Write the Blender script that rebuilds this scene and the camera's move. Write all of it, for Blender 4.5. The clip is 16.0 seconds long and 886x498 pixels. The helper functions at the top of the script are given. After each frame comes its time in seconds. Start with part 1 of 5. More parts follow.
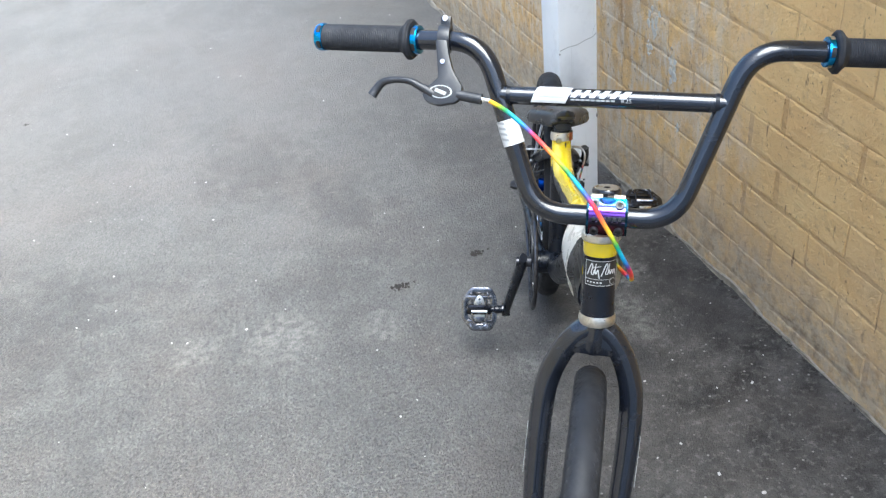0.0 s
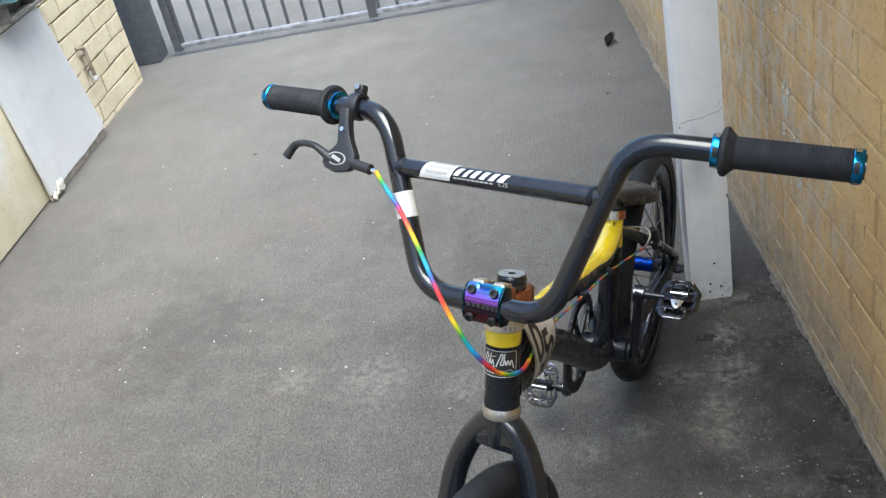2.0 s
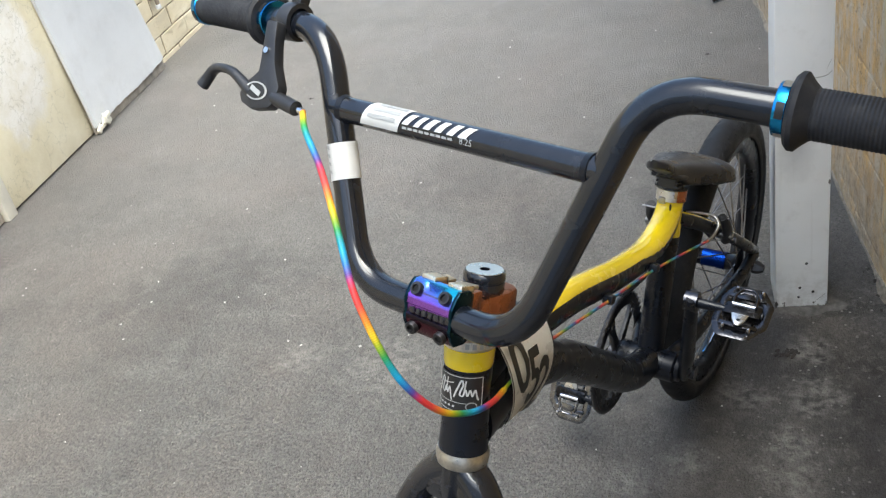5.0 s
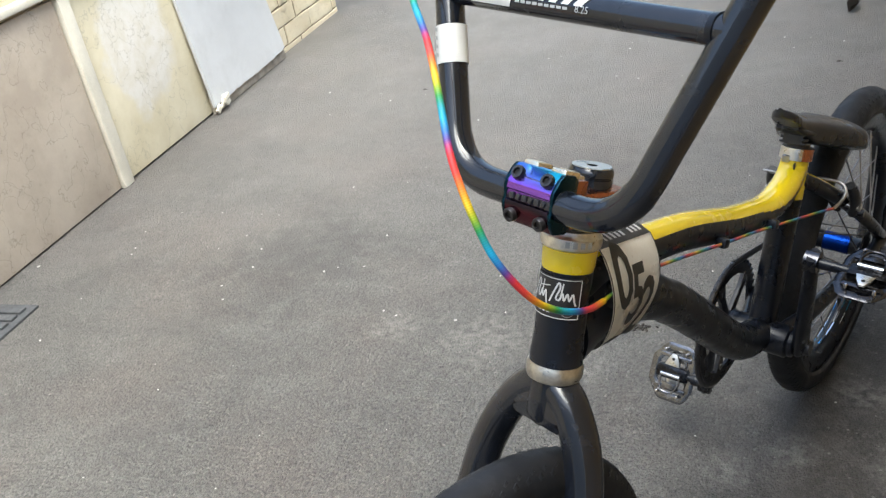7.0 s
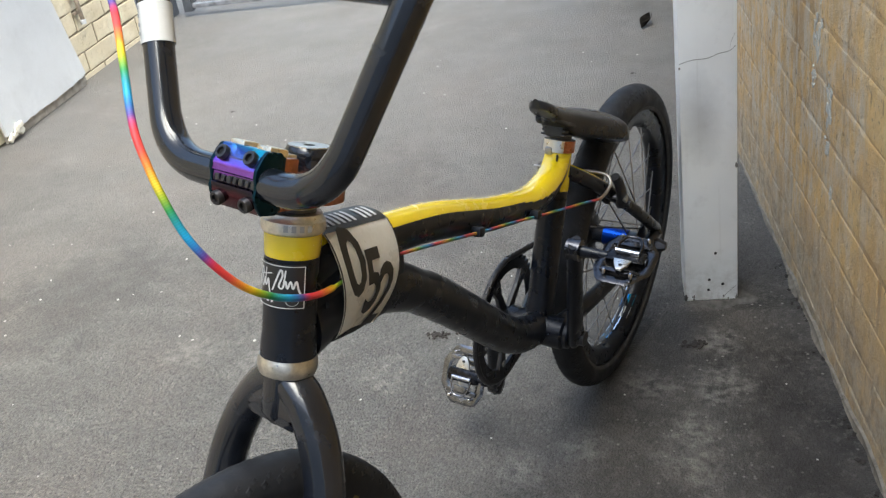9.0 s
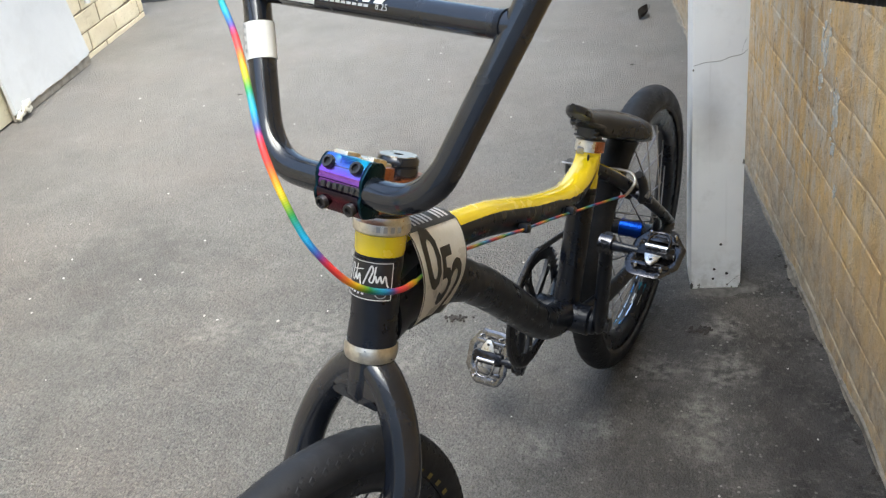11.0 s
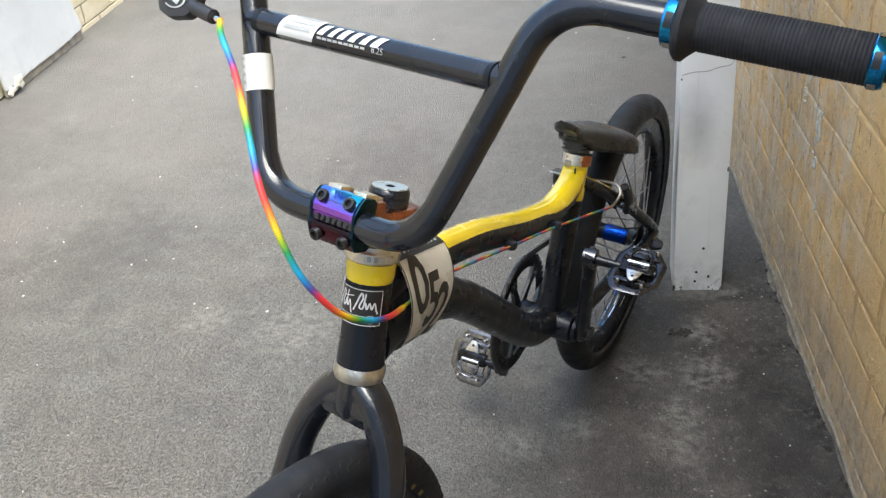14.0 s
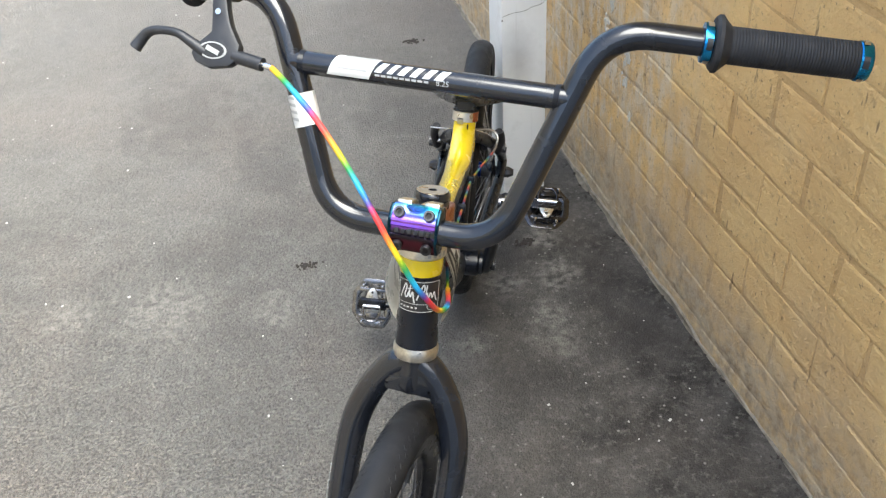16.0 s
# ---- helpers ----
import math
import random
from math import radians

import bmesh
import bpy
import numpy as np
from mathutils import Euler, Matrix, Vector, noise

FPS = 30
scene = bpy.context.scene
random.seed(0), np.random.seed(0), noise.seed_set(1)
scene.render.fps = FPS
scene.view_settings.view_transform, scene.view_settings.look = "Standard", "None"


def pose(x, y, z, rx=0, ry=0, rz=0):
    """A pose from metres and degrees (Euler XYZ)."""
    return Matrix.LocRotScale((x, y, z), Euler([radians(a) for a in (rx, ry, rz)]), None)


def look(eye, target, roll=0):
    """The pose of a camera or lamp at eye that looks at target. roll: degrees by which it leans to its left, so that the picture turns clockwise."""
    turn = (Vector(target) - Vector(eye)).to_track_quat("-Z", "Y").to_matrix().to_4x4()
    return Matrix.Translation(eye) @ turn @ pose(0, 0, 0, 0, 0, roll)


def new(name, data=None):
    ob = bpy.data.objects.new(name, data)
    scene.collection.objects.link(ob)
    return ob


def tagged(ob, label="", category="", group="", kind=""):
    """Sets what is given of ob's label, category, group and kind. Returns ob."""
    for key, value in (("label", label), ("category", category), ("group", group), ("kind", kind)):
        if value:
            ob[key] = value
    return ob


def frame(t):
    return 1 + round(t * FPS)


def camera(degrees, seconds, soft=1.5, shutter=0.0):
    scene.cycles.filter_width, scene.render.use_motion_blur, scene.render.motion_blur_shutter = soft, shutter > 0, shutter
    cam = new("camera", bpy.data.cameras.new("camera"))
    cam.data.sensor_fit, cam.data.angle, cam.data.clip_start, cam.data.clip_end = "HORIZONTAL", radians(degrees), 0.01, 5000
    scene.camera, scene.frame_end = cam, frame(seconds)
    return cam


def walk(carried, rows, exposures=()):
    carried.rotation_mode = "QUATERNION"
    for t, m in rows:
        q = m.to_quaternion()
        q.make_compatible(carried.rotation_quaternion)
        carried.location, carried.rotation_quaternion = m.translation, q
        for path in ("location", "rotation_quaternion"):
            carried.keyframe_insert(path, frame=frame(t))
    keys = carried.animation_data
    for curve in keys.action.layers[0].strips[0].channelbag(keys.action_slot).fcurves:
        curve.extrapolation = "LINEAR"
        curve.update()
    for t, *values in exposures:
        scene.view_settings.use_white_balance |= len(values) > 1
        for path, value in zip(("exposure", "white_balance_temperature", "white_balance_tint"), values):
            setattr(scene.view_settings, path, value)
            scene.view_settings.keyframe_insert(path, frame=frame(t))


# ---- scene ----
cam = camera(49.2, 16.0, soft=1.3)
EXPOSURE = 1.99
PATH = [
    (0, (-0.8651, -1.7609, 1.4130), (-0.4894, -0.2924, 0.2675), -7.35),
    (0.5, (-0.8532, -1.8981, 1.3985), (-0.4658, -0.4386, 0.2453), -2.98),
    (1, (-0.6319, -1.8968, 1.3880), (-0.6095, -0.3261, 0.3191), -7.26),
    (1.5, (-0.4239, -1.8358, 1.3638), (-0.6715, -0.2347, 0.3713), -11.82),
    (2, (-0.3313, -1.8036, 1.3438), (-0.5877, -0.1899, 0.3741), -13.17),
    (2.5, (-0.2967, -1.7976, 1.3357), (-0.5648, -0.1703, 0.3924), -11.55),
    (3, (-0.2851, -1.8037, 1.3438), (-0.6181, -0.1611, 0.4488), -13.47),
    (3.2, (-0.2690, -1.8068, 1.3379), (-0.5766, -0.1643, 0.4337), -12.43),
    (5.3, (-0.2461, -1.4862, 1.1349), (-0.7497, 0.0547, 0.1439), -13.76),
    (5.5, (-0.2595, -1.4895, 1.1147), (-0.8224, 0.0449, 0.1458), -16.17),
    (6, (-0.2746, -1.5503, 1.0636), (-0.8641, 0.0179, 0.1674), -11.83),
    (6.5, (-0.2693, -1.5456, 1.0584), (-0.9083, -0.0044, 0.1495), -10.98),
    (7, (-0.2583, -1.5284, 1.0481), (-0.9130, 0.0075, 0.1413), -11.64),
    (7.5, (-0.2613, -1.5059, 1.0367), (-0.9197, 0.0345, 0.1401), -11.81),
    (8, (-0.2279, -1.4869, 1.0032), (-0.8589, 0.0805, 0.1342), -12.47),
    (8.5, (-0.1804, -1.4846, 0.9836), (-0.6287, 0.1393, 0.1050), -9.57),
    (8.7, (-0.1733, -1.4861, 0.9796), (-0.5592, 0.1473, 0.0889), -9.14),
    (10.8, (-0.2366, -1.5799, 1.0533), (-0.5692, 0.0371, 0.1126), -10.19),
    (11, (-0.2400, -1.5691, 1.0510), (-0.5613, 0.0471, 0.1052), -8.01),
    (11.5, (-0.2474, -1.5566, 1.0480), (-0.5874, 0.0653, 0.1186), -6.77),
    (12, (-0.2485, -1.5591, 1.0375), (-0.6142, 0.0775, 0.1443), -3.43),
    (12.5, (-0.2549, -1.5582, 1.0411), (-0.6418, 0.0682, 0.1383), -4.79),
    (13, (-0.2558, -1.5546, 1.0419), (-0.6332, 0.0790, 0.1480), -4.22),
    (13.5, (-0.2379, -1.5531, 1.0683), (-0.5831, 0.0353, 0.0845), -5.92),
    (14, (-0.2335, -1.5690, 1.1105), (-0.5334, 0.0197, 0.1125), -6.32),
    (14.5, (-0.2505, -1.5685, 1.1280), (-0.5384, 0.0235, 0.1317), -6.52),
    (15, (-0.3346, -1.6055, 1.1573), (-0.5416, -0.0282, 0.1185), -6.42),
    (15.5, (-0.4538, -1.6622, 1.2330), (-0.3485, -0.1677, 0.0646), -2.50),
    (16, (-0.5533, -1.6170, 1.2840), (-0.2743, -0.1791, 0.0894), -3.95),
]
walk(cam, [(t, look(eye, target, roll)) for t, eye, target, roll in PATH], [(t, EXPOSURE + e, k, 3.5) for t, e, k in ((0.0, 0.40, 5860), (0.5, 0.32, 5930), (1.0, 0.32, 6060), (1.5, 0.03, 6120), (2.5, -0.13, 6250), (3.2, -0.19, 6340), (5.5, -0.06, 6390), (8.7, -0.06, 6400), (10.8, 0.14, 6430), (13.5, 0.08, 6440), (14.5, 0.18, 6450), (15.0, 0.21, 6490), (16.0, 0.35, 6540))])

# ---- light ----
world = bpy.data.worlds.new("sky")
scene.world = world
world.use_nodes = True
wn = world.node_tree.nodes
sky = wn.new("ShaderNodeTexSky")
sky.sky_type, sky.sun_disc = "NISHITA", False
sky.sun_elevation, sky.sun_rotation = radians(70), radians(152)
sky.air_density, sky.dust_density, sky.ozone_density = 1.0, 4.0, 1.0
world.node_tree.links.new(sky.outputs[0], wn["Background"].inputs[0])
wn["Background"].inputs[1].default_value = 0.12
sun = new("sun", bpy.data.lights.new("sun", "SUN"))
sun.data.energy, sun.data.angle, sun.data.color = 2.0, radians(55), (1.0, 0.98, 0.95)
sun.matrix_world = look((0.45, -2.2, 7.0), (-0.7, 0.0, 0.0))


# ---- materials ----
def rgb(h):
    """Linear colour from an sRGB hex code."""
    v = [int(h[i:i + 2], 16) / 255 for i in (0, 2, 4)]
    return tuple(((c + 0.055) / 1.055) ** 2.4 if c > 0.04 else c / 12.92 for c in v) + (1.0,)


def shade(c, k):
    return tuple(min(1.0, x * k) for x in c[:3]) + (1.0,)


class Nodes:
    """A small writer for node trees."""

    def __init__(self, name):
        self.m = bpy.data.materials.new(name)
        self.m.use_nodes = True
        self.t = self.m.node_tree
        self.b = self.t.nodes["Principled BSDF"]
        self.co = self.t.nodes.new("ShaderNodeTexCoord").outputs["Object"]

    def node(self, kind, inputs=(), operation="", feature="", blend_type=""):
        n = self.t.nodes.new("ShaderNode" + kind)
        if operation:
            n.operation = operation
        if feature:
            n.feature = feature
        if blend_type:
            n.blend_type = blend_type
        for k, v in dict(inputs).items():
            if isinstance(v, bpy.types.NodeSocket):
                self.t.links.new(v, n.inputs[k])
            else:
                n.inputs[k].default_value = v
        return n

    def noise(self, scale, detail=4.0, rough=0.55, vec=None):
        return self.node("TexNoise", {"Vector": vec or self.co, "Scale": scale, "Detail": detail, "Roughness": rough}).outputs["Fac"]

    def ramp(self, fac, stops, interp="LINEAR"):
        n = self.node("ValToRGB", {"Fac": fac})
        n.color_ramp.interpolation = interp
        e = n.color_ramp.elements
        while len(e) < len(stops):
            e.new(0.5)
        for i, (p, c) in enumerate(stops):
            e[i].position, e[i].color = p, c if len(c) == 4 else (*c, 1.0)
        return n.outputs["Color"]

    def span(self, fac, a, b, lo=0.0, hi=1.0):
        return self.node("MapRange", {"Value": fac, "From Min": a, "From Max": b, "To Min": lo, "To Max": hi}).outputs["Result"]

    def mix(self, fac, a, b, blend="MIX"):
        return self.node("MixRGB", {"Fac": fac, "Color1": a, "Color2": b}, blend_type=blend).outputs["Color"]

    def math(self, op, a, b=0.0):
        return self.node("Math", {0: a, 1: b}, operation=op).outputs[0]

    def set(self, **kw):
        for k, v in kw.items():
            s = self.b.inputs[{"color": "Base Color", "rough": "Roughness", "metal": "Metallic", "normal": "Normal", "coat": "Coat Weight", "spec": "Specular IOR Level", "emit": "Emission Strength", "coat_rough": "Coat Roughness"}[k]]
            if isinstance(v, bpy.types.NodeSocket):
                self.t.links.new(v, s)
            else:
                s.default_value = v
        return self

    def bump(self, height, strength=0.3, dist=0.002, under=None):
        d = {"Height": height, "Strength": strength, "Distance": dist}
        if under is not None:
            d["Normal"] = under
        return self.node("Bump", d).outputs["Normal"]


def plain(name, col, rough=0.5, metal=0.0, var=0.25, scale=30.0, fine=400.0, bump=0.15, coat=0.0, spec=0.5, dust=0.0):
    """A finish with blotches, fine grain and uneven gloss."""
    n = Nodes(name)
    f = n.noise(scale)
    g = n.noise(fine, 2.0)
    c = n.mix(n.span(f, 0.3, 0.7), shade(col, 1 - var), shade(col, 1 + var))
    c = n.mix(n.span(g, 0.35, 0.75, 0.0, 0.25 if bump else 0.0), c, shade(col, 1.5))
    if dust:
        c = n.mix(n.span(n.noise(scale * 2.3, 6.0, 0.65), 0.52, 0.8, 0.0, dust), c, (0.28, 0.275, 0.265, 1))
    n.set(color=c, rough=n.span(n.noise(scale * 1.7), 0.3, 0.7, max(0.02, rough - 0.08), min(1.0, rough + 0.1)), metal=metal, coat=coat, spec=spec, coat_rough=0.08)
    if bump:
        n.set(normal=n.bump(g, bump, 0.0004))
    return n.m


def asphalt():
    """Worn asphalt: domed 5 mm stones with dark gaps, soft mottling, stains and scuffs."""
    n = Nodes("asphalt")
    big = n.noise(1.1, 4.0, 0.55)
    mid = n.noise(3.4, 6.0, 0.6)
    small = n.noise(17.0, 5.0, 0.6)
    warp = n.node("VectorMath", {0: n.co, 1: n.node("VectorMath", {0: n.node("TexNoise", {"Vector": n.co, "Scale": 130.0, "Detail": 2.0}).outputs["Color"], "Scale": 0.005}, operation="SCALE").outputs[0]}, operation="ADD").outputs[0]
    grain = n.node("TexVoronoi", {"Vector": warp, "Scale": 215.0})
    dome = grain.outputs["Distance"]
    fine = n.noise(520.0, 3.0, 0.6)
    c = n.mix(n.span(big, 0.35, 0.65), (0.0912, 0.0877, 0.0825, 1), (0.1222, 0.1175, 0.110, 1))
    c = n.mix(n.span(mid, 0.44, 0.66, 0.0, 0.46), c, (0.069, 0.066, 0.064, 1))
    c = n.mix(n.span(n.noise(7.5, 5.0, 0.6), 0.50, 0.72, 0.0, 0.42), c, (0.062, 0.059, 0.057, 1))
    c = n.mix(n.span(small, 0.48, 0.72, 0.0, 0.32), c, (0.170, 0.165, 0.158, 1))
    c = n.mix(n.span(n.noise(2.3, 5.0, 0.6, n.node("Mapping", {"Vector": n.co, "Location": (3.1, 1.7, 0.0)}).outputs[0]), 0.46, 0.66, 0.0, 0.55), c, (0.112, 0.097, 0.088, 1))
    stone = n.ramp(grain.outputs["Color"], [(0.0, (0.62, 0.62, 0.62)), (0.3, (0.88, 0.88, 0.87)), (0.75, (1.10, 1.10, 1.08)), (0.92, (1.32, 1.31, 1.28)), (1.0, (2.0, 1.96, 1.88))])
    c = n.mix(1.0, c, stone, "MULTIPLY")
    c = n.mix(1.0, c, n.ramp(n.noise(380.0, 4.0, 0.75), [(0.30, (0.74, 0.74, 0.74)), (0.50, (1.0, 1.0, 1.0)), (0.68, (1.32, 1.31, 1.28))]), "MULTIPLY")
    worn = n.span(n.noise(165.0, 3.0, 0.55), 0.50, 0.60)
    pits = n.math("MULTIPLY", n.span(dome, 0.30, 0.58), worn)
    c = n.mix(n.math("MULTIPLY", pits, 0.50), c, (0.022, 0.021, 0.020, 1))
    xyz = n.node("SeparateXYZ", {"Vector": n.co})
    X, Y = xyz.outputs["X"], xyz.outputs["Y"]

    # paler towards the gate: the brighter light there is put into the colour
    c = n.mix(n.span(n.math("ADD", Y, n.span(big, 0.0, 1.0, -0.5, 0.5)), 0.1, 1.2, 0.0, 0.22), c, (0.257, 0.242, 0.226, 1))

    def blot(x, y, r, ragged=0.9):
        """A patch about a spot on the ground, with a ragged edge."""
        d = n.node("VectorMath", {0: n.co, 1: (x, y, 0.0)}, operation="DISTANCE").outputs["Value"]
        return n.span(n.math("ADD", n.math("DIVIDE", d, r), n.span(small, 0.0, 1.0, -ragged, ragged)), 1.0, 0.35)

    # damp, oily dirt along the foot of the brick wall, the wall's shade painted in with it
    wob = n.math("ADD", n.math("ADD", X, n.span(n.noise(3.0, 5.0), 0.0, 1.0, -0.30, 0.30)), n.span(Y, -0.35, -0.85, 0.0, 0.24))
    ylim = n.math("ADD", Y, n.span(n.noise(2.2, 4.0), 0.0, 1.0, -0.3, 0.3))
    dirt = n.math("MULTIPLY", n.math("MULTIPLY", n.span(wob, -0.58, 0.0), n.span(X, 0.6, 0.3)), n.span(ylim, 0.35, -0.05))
    shaded_muck = n.mix(n.span(n.noise(12.0, 6.0, 0.7), 0.36, 0.66), (0.015, 0.0142, 0.0135, 1), (0.086, 0.080, 0.074, 1))
    shaded_muck = n.mix(n.span(n.noise(70.0, 5.0, 0.7), 0.52, 0.68, 0.0, 0.65), shaded_muck, (0.165, 0.155, 0.142, 1))
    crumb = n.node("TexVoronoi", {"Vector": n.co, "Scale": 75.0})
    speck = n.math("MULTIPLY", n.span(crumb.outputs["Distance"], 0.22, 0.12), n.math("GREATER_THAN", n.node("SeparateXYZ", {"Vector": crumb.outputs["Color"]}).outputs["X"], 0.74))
    shaded_muck = n.mix(n.math("MULTIPLY", speck, 0.7), shaded_muck, (0.30, 0.29, 0.27, 1))
    shaded_muck = n.mix(n.span(n.noise(5.0, 4.0, 0.6), 0.46, 0.66, 0.0, 0.35), shaded_muck, (0.070, 0.061, 0.053, 1))
    shaded_muck = n.mix(n.math("MULTIPLY", pits, 0.2), shaded_muck, (0.012, 0.011, 0.011, 1))
    c = n.mix(n.math("MULTIPLY", dirt, 0.94), c, shaded_muck)
    # dark stains on the open ground, darker patches by the rear wheel, post and wall
    for x, y, r, k in ((-0.77, 0.66, 0.22, 0.26), (-0.21, 0.48, 0.17, 0.34), (-0.24, -0.20, 0.13, 0.5), (-0.15, -0.10, 0.16, 0.5), (-0.55, 0.35, 0.14, 0.3), (-1.35, 0.2, 0.25, 0.28), (0.01, -0.26, 0.13, 0.5), (-0.10, -0.05, 0.07, 0.5), (0.04, -0.42, 0.12, 0.55), (-0.20, -0.48, 0.10, 0.45)):
        c = n.mix(n.math("MULTIPLY", blot(x, y, r, 1.3), k), c, (0.034, 0.032, 0.032, 1))
    scuff = n.span(n.noise(52.0, 4.0, 0.65), 0.40, 0.62)
    for x, y, r in ((-0.162, -0.211, 0.055), (-0.047, -0.214, 0.065), (-0.052, -0.092, 0.05), (-0.269, -0.371, 0.055), (-0.111, -0.394, 0.06), (-0.82, -0.10, 0.12), (-1.02, -0.06, 0.07), (-0.62, -0.16, 0.07), (-0.36, -0.40, 0.05), (-0.1, -0.32, 0.05)):
        c = n.mix(n.math("MULTIPLY", n.math("MULTIPLY", blot(x, y, r, 1.0), scuff), 0.48), c, (0.26, 0.248, 0.225, 1))
    pale = n.math("MULTIPLY", n.span(n.noise(4.6, 7.0, 0.72), 0.60, 0.74, 0.0, 0.24), scuff)
    c = n.mix(pale, c, (0.27, 0.258, 0.232, 1))
    n.set(color=c, rough=n.span(mid, 0.3, 0.7, 0.46, 0.70), spec=n.span(dirt, 0.0, 1.0, 0.5, 0.14))
    h = n.math("ADD", n.span(fine, 0.0, 1.0, 0.0, 0.22), n.math("SUBTRACT", n.span(dome, 0.62, 0.1), n.math("MULTIPLY", pits, 1.3)))
    n.set(normal=n.bump(h, n.span(dirt, 0.0, 1.0, 0.72, 0.42), 0.0036))
    return n.m


def brick_paint(name, a, b, dirt, chips=0.3, dirty_foot=True):
    """Old painted brick: uneven tone from brick to brick, pits, flakes and grime."""
    n = Nodes(name)
    rnd = n.node("ObjectInfo").outputs["Random"]
    geo = n.node("NewGeometry").outputs
    off = n.node("VectorMath", {0: geo["Position"], 1: (0.37, 0.11, 0.23)}, operation="MULTIPLY_ADD").outputs[0]
    vec = geo["Position"]
    c = n.mix(n.span(n.noise(7.0, 6.0, 0.65, vec), 0.32, 0.68), a, b)
    c = n.mix(n.span(rnd, 0.0, 1.0, 0.0, 0.22), c, shade(a, 0.74))
    c = n.mix(n.span(n.noise(1.6, 4.0, 0.6, vec), 0.40, 0.66, 0.0, 0.35), c, shade(b, 0.72))
    streak = n.node("Mapping", {"Vector": vec, "Scale": (1.0, 16.0, 90.0)}).outputs[0]
    c = n.mix(n.span(n.noise(1.0, 5.0, 0.65, streak), 0.54, 0.74, 0.0, 0.22), c, shade(dirt, 1.1))
    c = n.mix(n.span(n.noise(4.5, 7.0, 0.7, off), 0.52, 0.70, 0.0, 0.35), c, (0.50, 0.44, 0.33, 1))
    c = n.mix(n.span(n.noise(13.0, 7.0, 0.72, vec), 0.54, 0.68, 0.0, 0.18), c, shade(dirt, 1.35))
    c = n.mix(n.span(n.noise(38.0, 5.0, 0.7, vec), 0.58, 0.72, 0.0, 0.45), c, dirt)
    c = n.mix(n.span(n.noise(120.0, 3.0, 0.6, vec), 0.64, 0.70, 0.0, 0.6), c, shade(dirt, 0.45))
    c = n.mix(n.span(n.noise(9.0, 8.0, 0.75, off), 0.66, 0.70, 0.0, chips), c, (0.62, 0.60, 0.55, 1))
    if dirty_foot:
        slit = n.node("Mapping", {"Vector": vec, "Scale": (1.0, 75.0, 13.0)}).outputs[0]
        c = n.mix(n.span(n.noise(1.0, 3.0, 0.55, slit), 0.675, 0.72, 0.0, 0.7), c, shade(dirt, 0.5))
        # the stretch behind the post is the most weathered
        far = n.span(n.node("SeparateXYZ", {"Vector": n.node("VectorMath", {0: vec, 1: n.node("VectorMath", {0: n.node("TexNoise", {"Vector": vec, "Scale": 3.0, "Detail": 5.0}).outputs["Color"], "Scale": 0.8}, operation="SCALE").outputs[0]}, operation="ADD").outputs[0]}).outputs["Y"], -0.10, 0.40)
        c = n.mix(n.math("MULTIPLY", far, n.span(n.noise(15.0, 7.0, 0.75, vec), 0.42, 0.60, 0.0, 0.6)), c, (0.37, 0.285, 0.195, 1))
        smear = n.node("Mapping", {"Vector": vec, "Scale": (1.0, 26.0, 10.0)}).outputs[0]
        c = n.mix(n.math("MULTIPLY", far, n.span(n.noise(1.0, 7.0, 0.72, smear), 0.44, 0.60, 0.0, 0.8)), c, (0.60, 0.545, 0.44, 1))
        c = n.mix(n.math("MULTIPLY", far, n.span(n.noise(70.0, 4.0, 0.6, vec), 0.61, 0.68, 0.0, 0.6)), c, (0.10, 0.075, 0.05, 1))
        z = n.node("SeparateXYZ", {"Vector": vec}).outputs["Z"]
        low = n.math("ADD", z, n.span(n.noise(11.0, 6.0, 0.7, vec), 0.0, 1.0, -0.14, 0.14))
        splash = n.math("MULTIPLY", n.span(low, 0.23, 0.07, 0.0, 0.9), n.span(n.noise(26.0, 5.0, 0.7, vec), 0.30, 0.55, 0.25, 1.0))
        c = n.mix(splash, c, n.mix(n.span(n.noise(45.0, 5.0, 0.7, vec), 0.46, 0.66), (0.42, 0.355, 0.265, 1), (0.23, 0.185, 0.135, 1)))
    n.set(color=c, rough=0.82, spec=0.3)
    h = n.math("ADD", n.math("ADD", n.span(n.noise(60.0, 6.0, 0.7, vec), 0.0, 1.0), n.span(n.noise(20.0, 4.0, 0.6, vec), 0.0, 1.0, 0.0, 1.2)), n.span(n.noise(300.0, 3.0, 0.6, vec), 0.0, 1.0, 0.0, 0.3))
    n.set(normal=n.bump(h, 0.9, 0.006))
    return n.m


def anodised(name, stops, a=0.0, b=1.0, rough=0.22):
    """Oil-slick anodising: hue runs with place on the part."""
    n = Nodes(name)
    v = n.node("SeparateXYZ", {"Vector": n.node("TexCoord").outputs["Generated"]}).outputs["Z"]
    f = n.math("ADD", n.span(v, a, b), n.span(n.noise(40.0), 0.0, 1.0, -0.12, 0.12))
    n.set(color=n.ramp(f, stops), rough=rough, metal=1.0, normal=n.bump(n.noise(900.0, 2.0), 0.05, 0.0003))
    return n.m


